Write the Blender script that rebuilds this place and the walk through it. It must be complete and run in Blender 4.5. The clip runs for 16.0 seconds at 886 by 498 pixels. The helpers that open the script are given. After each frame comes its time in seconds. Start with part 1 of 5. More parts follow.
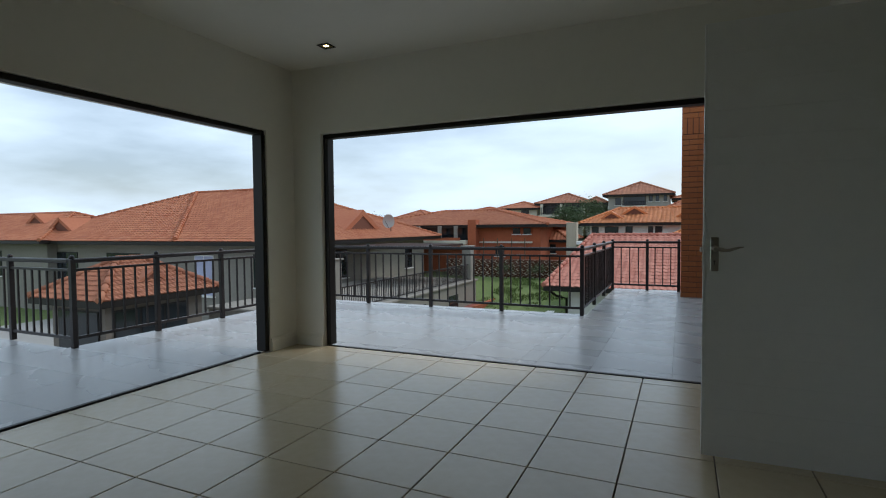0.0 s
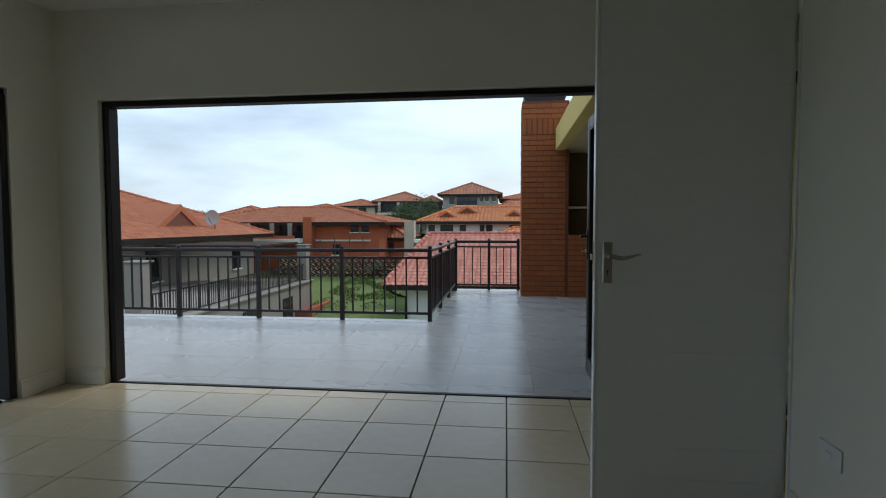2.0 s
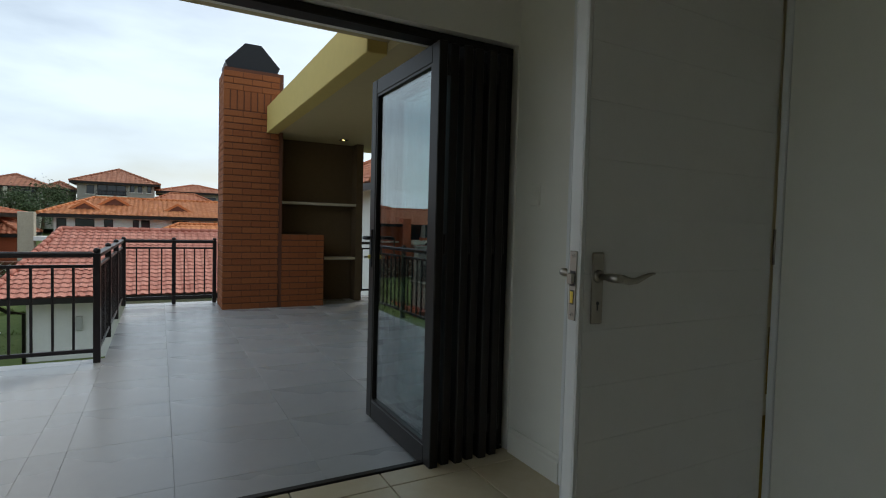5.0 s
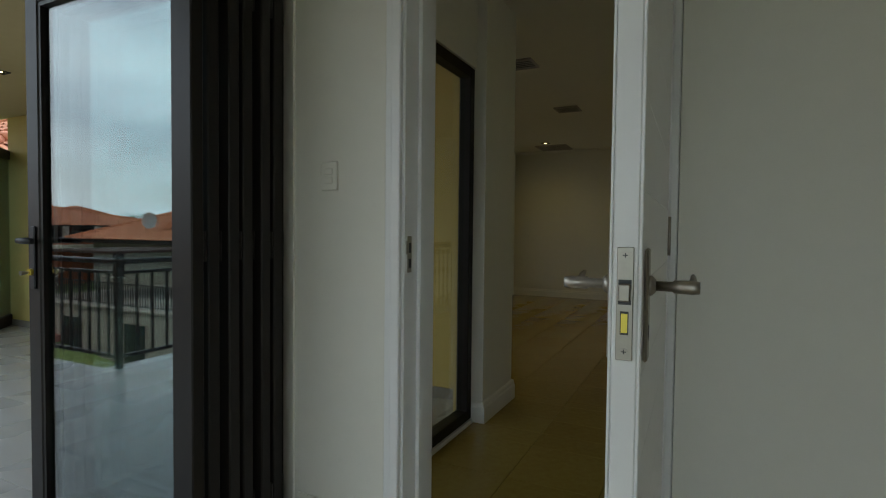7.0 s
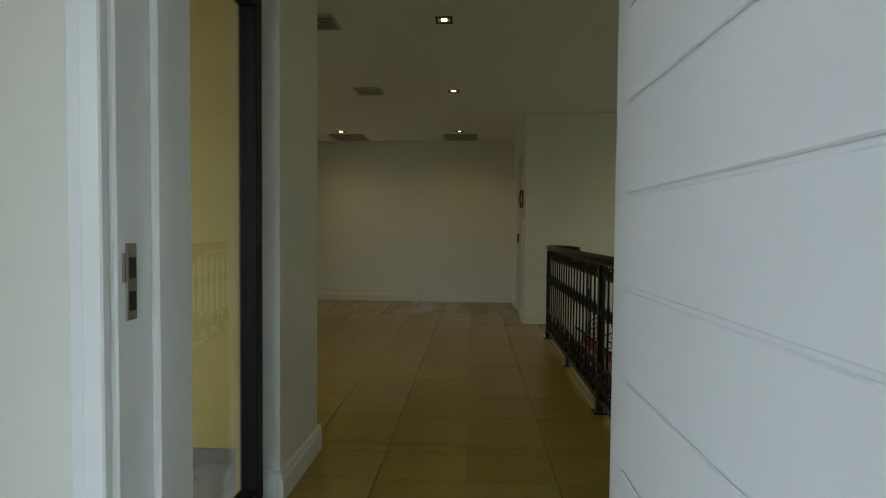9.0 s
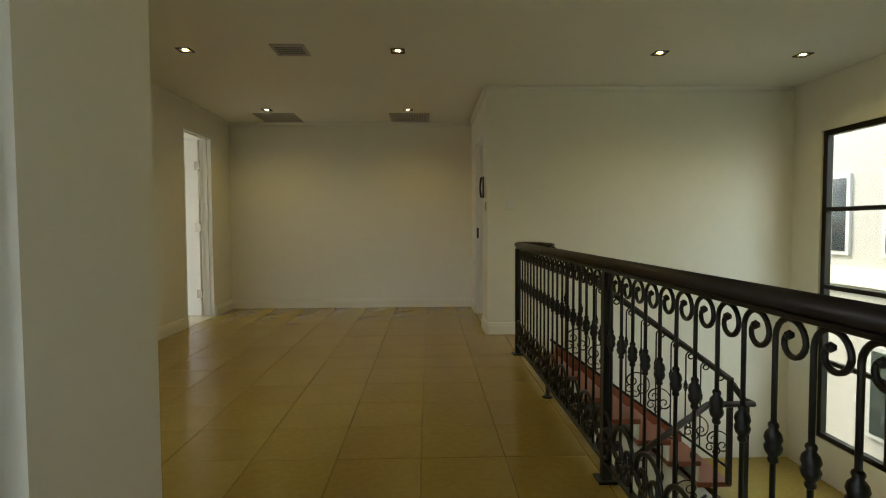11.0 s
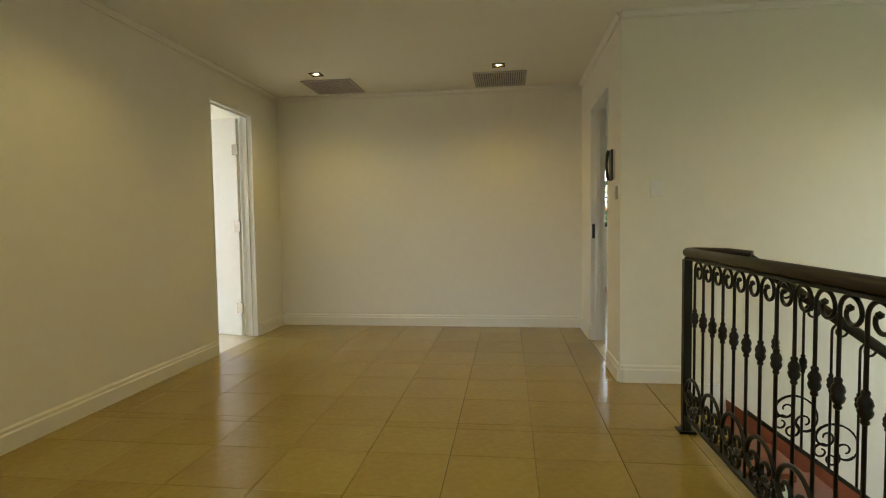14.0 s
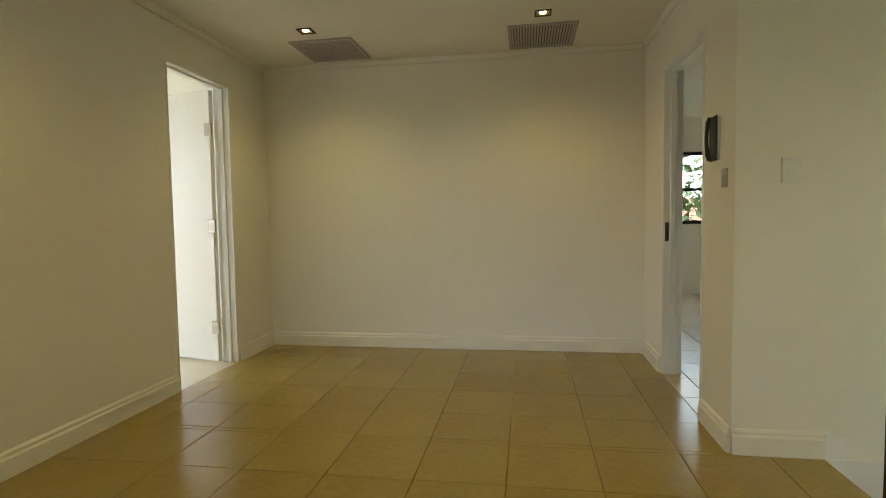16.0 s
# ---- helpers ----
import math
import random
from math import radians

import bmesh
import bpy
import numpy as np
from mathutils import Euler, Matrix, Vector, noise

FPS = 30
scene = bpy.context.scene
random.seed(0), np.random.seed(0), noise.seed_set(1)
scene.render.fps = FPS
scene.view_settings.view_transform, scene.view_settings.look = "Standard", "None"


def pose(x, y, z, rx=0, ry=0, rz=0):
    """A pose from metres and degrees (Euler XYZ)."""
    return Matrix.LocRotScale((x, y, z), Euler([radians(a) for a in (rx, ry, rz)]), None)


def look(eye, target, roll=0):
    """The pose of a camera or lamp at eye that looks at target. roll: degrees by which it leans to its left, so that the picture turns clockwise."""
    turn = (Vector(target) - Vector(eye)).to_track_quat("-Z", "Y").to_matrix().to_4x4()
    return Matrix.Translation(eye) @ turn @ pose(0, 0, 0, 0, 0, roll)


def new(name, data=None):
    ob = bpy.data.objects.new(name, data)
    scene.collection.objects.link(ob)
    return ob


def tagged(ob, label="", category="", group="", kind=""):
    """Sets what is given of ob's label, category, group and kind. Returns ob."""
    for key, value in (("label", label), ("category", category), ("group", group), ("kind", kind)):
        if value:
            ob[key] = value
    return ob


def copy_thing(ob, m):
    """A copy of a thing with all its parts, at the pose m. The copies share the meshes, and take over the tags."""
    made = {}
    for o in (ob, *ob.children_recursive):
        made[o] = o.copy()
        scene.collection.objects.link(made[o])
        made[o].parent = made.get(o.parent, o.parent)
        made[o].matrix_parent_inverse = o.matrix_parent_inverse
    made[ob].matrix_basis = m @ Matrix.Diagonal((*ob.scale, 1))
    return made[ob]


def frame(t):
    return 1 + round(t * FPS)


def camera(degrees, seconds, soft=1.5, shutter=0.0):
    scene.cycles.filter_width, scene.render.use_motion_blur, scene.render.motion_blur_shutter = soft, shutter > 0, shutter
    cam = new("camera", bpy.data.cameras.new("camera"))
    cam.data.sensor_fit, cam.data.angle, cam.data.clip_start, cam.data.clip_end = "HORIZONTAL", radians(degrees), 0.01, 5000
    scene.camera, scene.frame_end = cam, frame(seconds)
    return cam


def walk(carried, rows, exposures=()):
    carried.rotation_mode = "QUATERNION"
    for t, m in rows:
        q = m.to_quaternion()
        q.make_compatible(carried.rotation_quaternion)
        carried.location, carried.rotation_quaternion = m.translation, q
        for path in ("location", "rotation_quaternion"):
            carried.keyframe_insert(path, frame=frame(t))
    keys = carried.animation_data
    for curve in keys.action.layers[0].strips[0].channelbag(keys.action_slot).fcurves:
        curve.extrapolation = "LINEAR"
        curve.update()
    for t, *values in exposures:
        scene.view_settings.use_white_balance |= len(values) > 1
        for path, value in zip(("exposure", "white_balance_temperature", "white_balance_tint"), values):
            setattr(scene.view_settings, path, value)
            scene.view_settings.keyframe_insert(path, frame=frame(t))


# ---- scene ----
cam = camera(80.1, 16.0, 1.1)
PATH = [
    (0, (-0.913, -4.068, 1.113), (-1.738, -2.248, 1.03), -0.5),
    (0.5, (-0.957, -3.928, 1.126), (-1.57, -2.026, 1.034), -0.4),
    (1, (-1.007, -3.775, 1.132), (-1.493, -1.838, 1.039), -0.3),
    (1.5, (-1.089, -3.6, 1.127), (-1.465, -1.637, 1.034), -0.2),
    (2, (-1.168, -3.42, 1.128), (-1.405, -1.436, 1.033), -0.1),
    (2.5, (-1.234, -3.205, 1.147), (-1.357, -1.211, 1.045), -0.0),
    (3, (-1.33, -2.988, 1.138), (-1.314, -0.991, 1.033), 0.1),
    (3.5, (-1.435, -2.793, 1.138), (-1.143, -0.817, 1.032), 0.3),
    (3.7, (-1.466, -2.707, 1.133), (-1.096, -0.744, 1.032), 0.5),
    (5.8, (-1.679, -1.816, 1.089), (-0.337, -0.334, 1.017), 1.0),
    (6, (-1.682, -1.728, 1.086), (-0.244, -0.34, 1.017), 0.7),
    (6.5, (-1.663, -1.537, 1.083), (0.008, -0.44, 1.021), 0.7),
    (7, (-1.569, -1.363, 1.075), (0.226, -0.483, 1.01), 0.6),
    (7.5, (-1.428, -1.213, 1.069), (0.454, -0.539, 1.007), 0.7),
    (8, (-1.285, -1.098, 1.082), (0.672, -0.691, 1.017), 0.7),
    (8.5, (-1.079, -1.051, 1.08), (0.908, -0.832, 1.013), 0.4),
    (9, (-0.853, -1.034, 1.083), (1.142, -0.919, 1.015), 0.5),
    (9.5, (-0.604, -1.018, 1.086), (1.395, -1.011, 1.014), 0.3),
    (9.7, (-0.502, -1.021, 1.074), (1.496, -1.051, 1.001), 0.1),
    (11.8, (0.578, -1.073, 1.112), (2.575, -1.143, 1.012), -0.3),
    (12, (0.687, -1.077, 1.123), (2.683, -1.152, 1.017), -0.3),
    (12.5, (0.947, -1.032, 1.13), (2.944, -1.061, 1.022), -0.5),
    (13, (1.231, -1.001, 1.129), (3.227, -0.925, 1.017), -0.8),
    (13.5, (1.482, -0.952, 1.108), (3.469, -0.751, 1.0), -0.8),
    (14, (1.739, -0.898, 1.098), (3.721, -0.652, 0.995), -0.8),
    (14.5, (2.001, -0.84, 1.097), (3.98, -0.574, 0.995), -0.8),
    (15, (2.275, -0.794, 1.075), (4.248, -0.484, 0.977), -0.8),
    (15.5, (2.527, -0.728, 1.074), (4.501, -0.418, 0.971), -0.7),
    (16, (2.805, -0.712, 1.109), (4.777, -0.397, 0.994), -0.9),
]
EXPOSURES = [(0, -0.05, 6350, 10), (1.5, 0.04, 6400, 10), (3.0, -0.25, 6300, 10), (3.7, -0.35, 6300, 10), (5.8, 0.28, 7100, 10), (7, 0.88, 6950, 9), (8, 1.36, 6500, 8), (8.5, 1.74, 6400, 8), (9.5, 1.85, 6400, 7), (11.8, 3.0, 7450, 12), (13, 3.25, 7150, 13), (16, 3.2, 6950, 12)]
walk(cam, [(t, look(eye, target, roll)) for t, eye, target, roll in PATH], EXPOSURES)

# ---- light ----
world = bpy.data.worlds.new("sky")
scene.world = world
world.use_nodes = True
wn, wl = world.node_tree.nodes, world.node_tree.links
sky = wn.new("ShaderNodeTexSky")
sky.sky_type = "NISHITA"
sky.sun_disc = False
sky.sun_elevation, sky.sun_rotation = radians(48), radians(40)
sky.air_density, sky.dust_density = 1.0, 2.0
bg = wn["Background"]
bg.inputs["Strength"].default_value = 0.12
coord = wn.new("ShaderNodeTexCoord")
stretch = wn.new("ShaderNodeMapping")
stretch.inputs["Scale"].default_value = (1.4, 1.4, 5.0)
clouds = wn.new("ShaderNodeTexNoise")
clouds.inputs["Scale"].default_value = 1.7
clouds.inputs["Detail"].default_value = 6
ramp = wn.new("ShaderNodeValToRGB")
ramp.color_ramp.elements[0].position, ramp.color_ramp.elements[0].color = 0.33, (0.28, 0.28, 0.28, 1)
ramp.color_ramp.elements[1].position, ramp.color_ramp.elements[1].color = 0.62, (0.95, 0.95, 0.95, 1)
veil = wn.new("ShaderNodeMixRGB")
veil.inputs["Color2"].default_value = (7.8, 9.5, 11.1, 1)
wl.new(coord.outputs["Generated"], stretch.inputs["Vector"])
wl.new(stretch.outputs["Vector"], clouds.inputs["Vector"])
wl.new(clouds.outputs["Fac"], ramp.inputs["Fac"])
wl.new(ramp.outputs["Color"], veil.inputs["Fac"])
wl.new(sky.outputs["Color"], veil.inputs["Color1"])
wl.new(veil.outputs["Color"], bg.inputs["Color"])

sun = new("sun", bpy.data.lights.new("sun", "SUN"))
sun.data.energy, sun.data.angle, sun.data.color = 1.2, radians(12), (1, 0.95, 0.88)
sun.matrix_world = look((0, 0, 0), (-math.sin(radians(40)), -math.cos(radians(40)), -math.tan(radians(48))))

bay = new("bedroom_daylight", bpy.data.lights.new("bedroom_daylight", "AREA"))
bay.data.shape, bay.data.size, bay.data.size_y, bay.data.energy, bay.data.color = "RECTANGLE", 3.3, 1.8, 3.5, (0.68, 0.84, 1.0)
bay.matrix_world = look((6.45, 5.0, 1.25), (6.45, 0.0, 1.25))


# ---- materials ----
def material(name, color, rough=0.5, metal=0.0, vary=0.12, grain=8.0, bump=0.0, bump_scale=60.0, second=None, by_object=0.0, by_island=0.0, spec=None):
    """A surface with stains at one scale and grain at another."""
    m = bpy.data.materials.new(name)
    m.use_nodes = True
    n, l = m.node_tree.nodes, m.node_tree.links
    p = n["Principled BSDF"]
    p.inputs["Roughness"].default_value, p.inputs["Metallic"].default_value = rough, metal
    if spec is not None:
        p.inputs["Specular IOR Level"].default_value = spec
    tc = n.new("ShaderNodeTexCoord")
    big, fine = n.new("ShaderNodeTexNoise"), n.new("ShaderNodeTexNoise")
    big.inputs["Scale"].default_value, big.inputs["Detail"].default_value = grain * 0.15, 4
    fine.inputs["Scale"].default_value, fine.inputs["Detail"].default_value = grain * 3, 5
    for q in (big, fine):
        l.new(tc.outputs["Object"], q.inputs["Vector"])
    add = n.new("ShaderNodeMath")
    add.operation = "ADD"
    l.new(big.outputs["Fac"], add.inputs[0])
    l.new(fine.outputs["Fac"], add.inputs[1])
    value = add.outputs[0]
    for amount, kind in ((by_object, "Object"), (by_island, "Island")):
        if amount:
            src = n.new("ShaderNodeObjectInfo" if kind == "Object" else "ShaderNodeNewGeometry")
            out = src.outputs["Random" if kind == "Object" else "Random Per Island"]
            mad = n.new("ShaderNodeMath")
            mad.operation = "MULTIPLY_ADD"
            l.new(out, mad.inputs[0])
            mad.inputs[1].default_value = amount
            l.new(value, mad.inputs[2])
            value = mad.outputs[0]
    mid = 1 + 0.5 * (by_object + by_island)
    fit_range = n.new("ShaderNodeMapRange")
    fit_range.inputs["From Min"].default_value, fit_range.inputs["From Max"].default_value = mid - 0.55, mid + 0.55
    l.new(value, fit_range.inputs["Value"])
    mix = n.new("ShaderNodeMixRGB")
    c = Vector(color)
    dark, light = c * (1 - vary), c * (1 + vary)
    if second:
        dark, light = c, Vector(second)
    mix.inputs["Color1"].default_value = (*dark, 1)
    mix.inputs["Color2"].default_value = (*[min(v, 1) for v in light], 1)
    l.new(fit_range.outputs["Result"], mix.inputs["Fac"])
    l.new(mix.outputs["Color"], p.inputs["Base Color"])
    rr = n.new("ShaderNodeMapRange")
    rr.inputs["To Min"].default_value, rr.inputs["To Max"].default_value = max(rough - 0.06, 0.02), min(rough + 0.08, 1)
    l.new(big.outputs["Fac"], rr.inputs["Value"])
    l.new(rr.outputs["Result"], p.inputs["Roughness"])
    if bump:
        bn, bm_ = n.new("ShaderNodeTexNoise"), n.new("ShaderNodeBump")
        bn.inputs["Scale"].default_value, bn.inputs["Detail"].default_value = bump_scale, 4
        l.new(tc.outputs["Object"], bn.inputs["Vector"])
        l.new(bn.outputs["Fac"], bm_.inputs["Height"])
        bm_.inputs["Strength"].default_value, bm_.inputs["Distance"].default_value = bump, 0.01
        l.new(bm_.outputs["Normal"], p.inputs["Normal"])
    return m


def glowing(name, color, strength):
    m = bpy.data.materials.new(name)
    m.use_nodes = True
    p = m.node_tree.nodes["Principled BSDF"]
    p.inputs["Base Color"].default_value = (*color, 1)
    p.inputs["Emission Color"].default_value, p.inputs["Emission Strength"].default_value = (*color, 1), strength
    return m


def glass(name, tint=(0.95, 0.96, 0.945), face=0.05):
    """Clear sheet glass: a sharp mirror that grows towards grazing angles over a tinted see-through. face: how much it mirrors head-on."""
    m = bpy.data.materials.new(name)
    m.use_nodes = True
    n, l = m.node_tree.nodes, m.node_tree.links
    n.remove(n["Principled BSDF"])
    clear, gloss, mix, weight = n.new("ShaderNodeBsdfTransparent"), n.new("ShaderNodeBsdfGlossy"), n.new("ShaderNodeMixShader"), n.new("ShaderNodeLayerWeight")
    clear.inputs["Color"].default_value = (*tint, 1)
    gloss.inputs["Roughness"].default_value = 0.0
    weight.inputs["Blend"].default_value = 0.5
    power, scale = n.new("ShaderNodeMath"), n.new("ShaderNodeMath")
    power.operation, scale.operation = "POWER", "MULTIPLY_ADD"
    power.inputs[1].default_value = 4.0
    scale.inputs[1].default_value, scale.inputs[2].default_value = 1 - face, face
    l.new(weight.outputs["Facing"], power.inputs[0])
    l.new(power.outputs[0], scale.inputs[0])
    l.new(scale.outputs[0], mix.inputs[0])
    l.new(clear.outputs[0], mix.inputs[1])
    l.new(gloss.outputs[0], mix.inputs[2])
    l.new(mix.outputs[0], n["Material Output"].inputs["Surface"])
    return m


M = dict(
    wall=material("white_wall_paint", (0.80, 0.775, 0.69), 0.55, vary=0.03, grain=5, bump=0.04, bump_scale=220),
    ceiling=material("ceiling_paint", (0.79, 0.77, 0.70), 0.7, vary=0.025, grain=3, bump=0.03, bump_scale=150),
    skirting_paint=material("skirting_enamel", (0.79, 0.765, 0.675), 0.4, vary=0.03, grain=6, bump=0.03, bump_scale=120),
    gloss_white=material("white_enamel", (0.82, 0.82, 0.80), 0.32, vary=0.03, grain=6, bump=0.03, bump_scale=120),
    tile=material("beige_glazed_tile", (0.56, 0.46, 0.30), 0.22, grain=5, bump=0.03, bump_scale=25, second=(0.66, 0.57, 0.41), by_object=0.45),
    tile_hall=material("honey_glazed_tile", (0.275, 0.172, 0.030), 0.2, grain=9, bump=0.03, bump_scale=25, second=(0.37, 0.285, 0.072), by_object=0.3),
    grout_hall=material("tan_grout", (0.27, 0.185, 0.06), 0.9, vary=0.2, grain=20),
    grout=material("dark_grout", (0.16, 0.13, 0.10), 0.9, vary=0.2, grain=20),
    balcony_tile=material("grey_balcony_tile", (0.375, 0.378, 0.38), 0.27, grain=4, bump=0.02, second=(0.44, 0.44, 0.437), by_object=0.12),
    balcony_joint=material("grey_joint", (0.345, 0.345, 0.34), 0.7, vary=0.1),
    bronze=material("dark_bronze_aluminium", (0.014, 0.011, 0.009), 0.42, metal=0.1, vary=0.2, grain=10, spec=0.3),
    rail=material("dark_painted_steel", (0.022, 0.016, 0.016), 0.38, metal=0.2, vary=0.25, grain=20, bump=0.05),
    iron=material("black_wrought_iron", (0.012, 0.011, 0.011), 0.4, metal=0.3, vary=0.3, grain=30, bump=0.1, bump_scale=90),
    steel=material("brushed_nickel", (0.40, 0.37, 0.32), 0.36, metal=1.0, vary=0.1, grain=30, bump=0.03),
    brass=material("yellow_brass", (0.75, 0.6, 0.12), 0.3, metal=1.0, vary=0.1),
    brick=material("orange_face_brick", (0.225, 0.060, 0.017), 0.85, grain=14, bump=0.35, bump_scale=90, second=(0.34, 0.108, 0.030), by_object=0.5, by_island=0.5),
    mortar=material("brown_mortar", (0.13, 0.048, 0.027), 0.95, vary=0.2, grain=20, bump=0.3),
    render_cream=material("cream_plaster", (0.60, 0.46, 0.15), 0.8, vary=0.06, grain=4, bump=0.12, bump_scale=140),
    soffit=material("soffit_paint", (0.52, 0.43, 0.24), 0.75, vary=0.05, grain=4, bump=0.05),
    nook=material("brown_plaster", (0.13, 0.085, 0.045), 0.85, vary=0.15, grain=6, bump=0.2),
    black_metal=material("black_flue_steel", (0.015, 0.015, 0.017), 0.45, metal=0.4, vary=0.2),
    clay=material("orange_clay_tile", (0.36, 0.10, 0.042), 0.75, grain=3, bump=0.15, second=(0.50, 0.19, 0.09), by_island=0.8),
    clay_pink=material("pink_clay_tile", (0.42, 0.13, 0.085), 0.75, grain=3, bump=0.15, second=(0.60, 0.25, 0.18), by_island=0.7),
    plaster_grey=material("grey_plaster", (0.25, 0.228, 0.195), 0.9, vary=0.14, grain=3, bump=0.15),
    plaster_brown=material("brown_grey_plaster", (0.16, 0.135, 0.11), 0.9, vary=0.15, grain=3, bump=0.15),
    plaster_hill=material("mid_grey_plaster", (0.34, 0.32, 0.28), 0.9, vary=0.14, grain=3, bump=0.15),
    clay_bright=material("bright_clay_tile", (0.50, 0.15, 0.045), 0.75, grain=3, bump=0.15, second=(0.66, 0.25, 0.09), by_island=0.8),
    clay_dark=material("brown_clay_tile", (0.30, 0.105, 0.055), 0.75, grain=3, bump=0.15, second=(0.42, 0.17, 0.09), by_island=0.8),
    gable=material("dark_gable_boarding", (0.15, 0.055, 0.032), 0.85, vary=0.2, grain=6),
    # lean-to roof colour with the shade over it mixed in
    dark_roof=material("shaded_roof_brown", (0.05, 0.03, 0.025), 0.8, vary=0.2, grain=4, spec=0.1),
    stone=material("pale_stacked_stone", (0.30, 0.27, 0.20), 0.9, grain=8, bump=0.6, bump_scale=12, second=(0.52, 0.47, 0.36)),
    plaster_cream=material("pale_plaster", (0.62, 0.58, 0.47), 0.9, vary=0.08, grain=3, bump=0.15),
    plaster_white=material("white_plaster", (0.72, 0.71, 0.68), 0.85, vary=0.06, grain=3, bump=0.1),
    red_brick=material("far_red_brick", (0.37, 0.10, 0.042), 0.9, vary=0.25, grain=9, bump=0.2),
    dark_pane=material("dark_window_glass", (0.02, 0.025, 0.03), 0.06, vary=0.3, grain=1),
    blue_door=material("blue_curtain", (0.42, 0.43, 0.58), 0.7, vary=0.2),
    grass=material("lawn", (0.065, 0.115, 0.024), 0.95, grain=2.2, bump=0.6, bump_scale=30, second=(0.17, 0.21, 0.06)),
    leaf=material("green_leaves", (0.03, 0.06, 0.018), 0.7, second=(0.085, 0.13, 0.045), by_island=0.6),
    bark=material("bark", (0.10, 0.07, 0.045), 0.95, vary=0.3, bump=0.5),
    paving=material("grey_paving", (0.30, 0.29, 0.27), 0.9, vary=0.15, grain=2, bump=0.2),
    red_floor=material("red_paving", (0.26, 0.07, 0.05), 0.85, vary=0.15, grain=3),
    tread=material("red_stained_tread", (0.21, 0.052, 0.022), 0.4, vary=0.2, grain=8, bump=0.05),
    vent=material("vent_grey", (0.44, 0.40, 0.39), 0.6, vary=0.08),
    plastic=material("white_plastic", (0.78, 0.78, 0.76), 0.35, vary=0.02),
    grey_plastic=material("grey_plastic", (0.42, 0.42, 0.40), 0.4, vary=0.05),
    dark_plastic=material("dark_handset", (0.03, 0.03, 0.03), 0.35, vary=0.1),
    pane=glass("clear_glass"),
    mirror_pane=glass("reflective_glass", (0.76, 0.87, 0.87), 0.15),
    lamp=glowing("downlight_glow", (1.0, 0.80, 0.34), 8.0),
    lamp_bowl=material("lamp_reflector", (0.75, 0.6, 0.25), 0.25, metal=0.9, vary=0.1),
)


# ---- building helpers ----
def bm_box(bm, x0, x1, y0, y1, z0, z1):
    r = bmesh.ops.create_cube(bm, size=1)
    bmesh.ops.scale(bm, vec=(x1 - x0, y1 - y0, z1 - z0), verts=r["verts"])
    bmesh.ops.translate(bm, vec=((x0 + x1) / 2, (y0 + y1) / 2, (z0 + z1) / 2), verts=r["verts"])
    return r["verts"]


def boxes(*rows):
    bm = bmesh.new()
    for r in rows:
        bm_box(bm, *r)
    return bm


def bevelled(bm, width=0.004, segments=1):
    bmesh.ops.bevel(bm, geom=list(bm.edges), offset=width, segments=segments, affect="EDGES", clamp_overlap=True)
    return bm


def tube(bm, points, radius, sides=8, cap=True):
    """A round bar along points; radius: a number, or one for each point."""
    pts = [Vector(p) for p in points]
    rad = radius if isinstance(radius, (list, tuple)) else [radius] * len(pts)
    rings, up = [], None
    for i, p in enumerate(pts):
        d = (pts[min(i + 1, len(pts) - 1)] - pts[max(i - 1, 0)]).normalized()
        if up is None or abs(up.dot(d)) > 0.99:
            up = Vector((0, 0, 1)) if abs(d.z) < 0.9 else Vector((1, 0, 0))
        a = d.cross(up).normalized()
        b = a.cross(d).normalized()
        up = b
        rings.append([bm.verts.new(p + rad[i] * (math.cos(k * 2 * math.pi / sides) * a + math.sin(k * 2 * math.pi / sides) * b)) for k in range(sides)])
    for r, s in zip(rings, rings[1:]):
        for k in range(sides):
            f = bm.faces.new((r[k], r[(k + 1) % sides], s[(k + 1) % sides], s[k]))
            f.smooth = sides > 5
    if cap:
        bm.faces.new(rings[0])
        bm.faces.new(list(reversed(rings[-1])))
    return bm


def lathe(bm, center, profile, sides=16):
    """A turned shape round the upright through center; profile: rows of radius, height."""
    cx, cy, cz = center
    rings = [[bm.verts.new((cx + r * math.cos(k * 2 * math.pi / sides), cy + r * math.sin(k * 2 * math.pi / sides), cz + h)) for k in range(sides)] for r, h in profile]
    for a, b in zip(rings, rings[1:]):
        for k in range(sides):
            bm.faces.new((a[k], a[(k + 1) % sides], b[(k + 1) % sides], b[k])).smooth = True
    bm.faces.new(list(reversed(rings[0])))
    bm.faces.new(rings[-1])
    return bm


def prism(bm, outline, axis, a, b):
    """A flat outline of (u, v) pushed from a to b along an axis; u, v are the other two axes in order."""
    def at(u, v, w):
        return {"x": (w, u, v), "y": (u, w, v), "z": (u, v, w)}[axis]
    lo, hi = [bm.verts.new(at(u, v, a)) for u, v in outline], [bm.verts.new(at(u, v, b)) for u, v in outline]
    bm.faces.new(lo)
    bm.faces.new(list(reversed(hi)))
    for i in range(len(lo)):
        j = (i + 1) % len(lo)
        bm.faces.new((lo[j], lo[i], hi[i], hi[j]))
    return bm


def mesh_of(name, bm, mat):
    bmesh.ops.recalc_face_normals(bm, faces=list(bm.faces))
    me = bpy.data.meshes.new(name)
    bm.to_mesh(me)
    bm.free()
    me.materials.append(mat)
    return me


def part(name, bm, mat, parent=None, label=""):
    ob = new(name, mesh_of(name, bm, mat))
    if parent is not None:
        ob.parent = parent
    return tagged(ob, label)


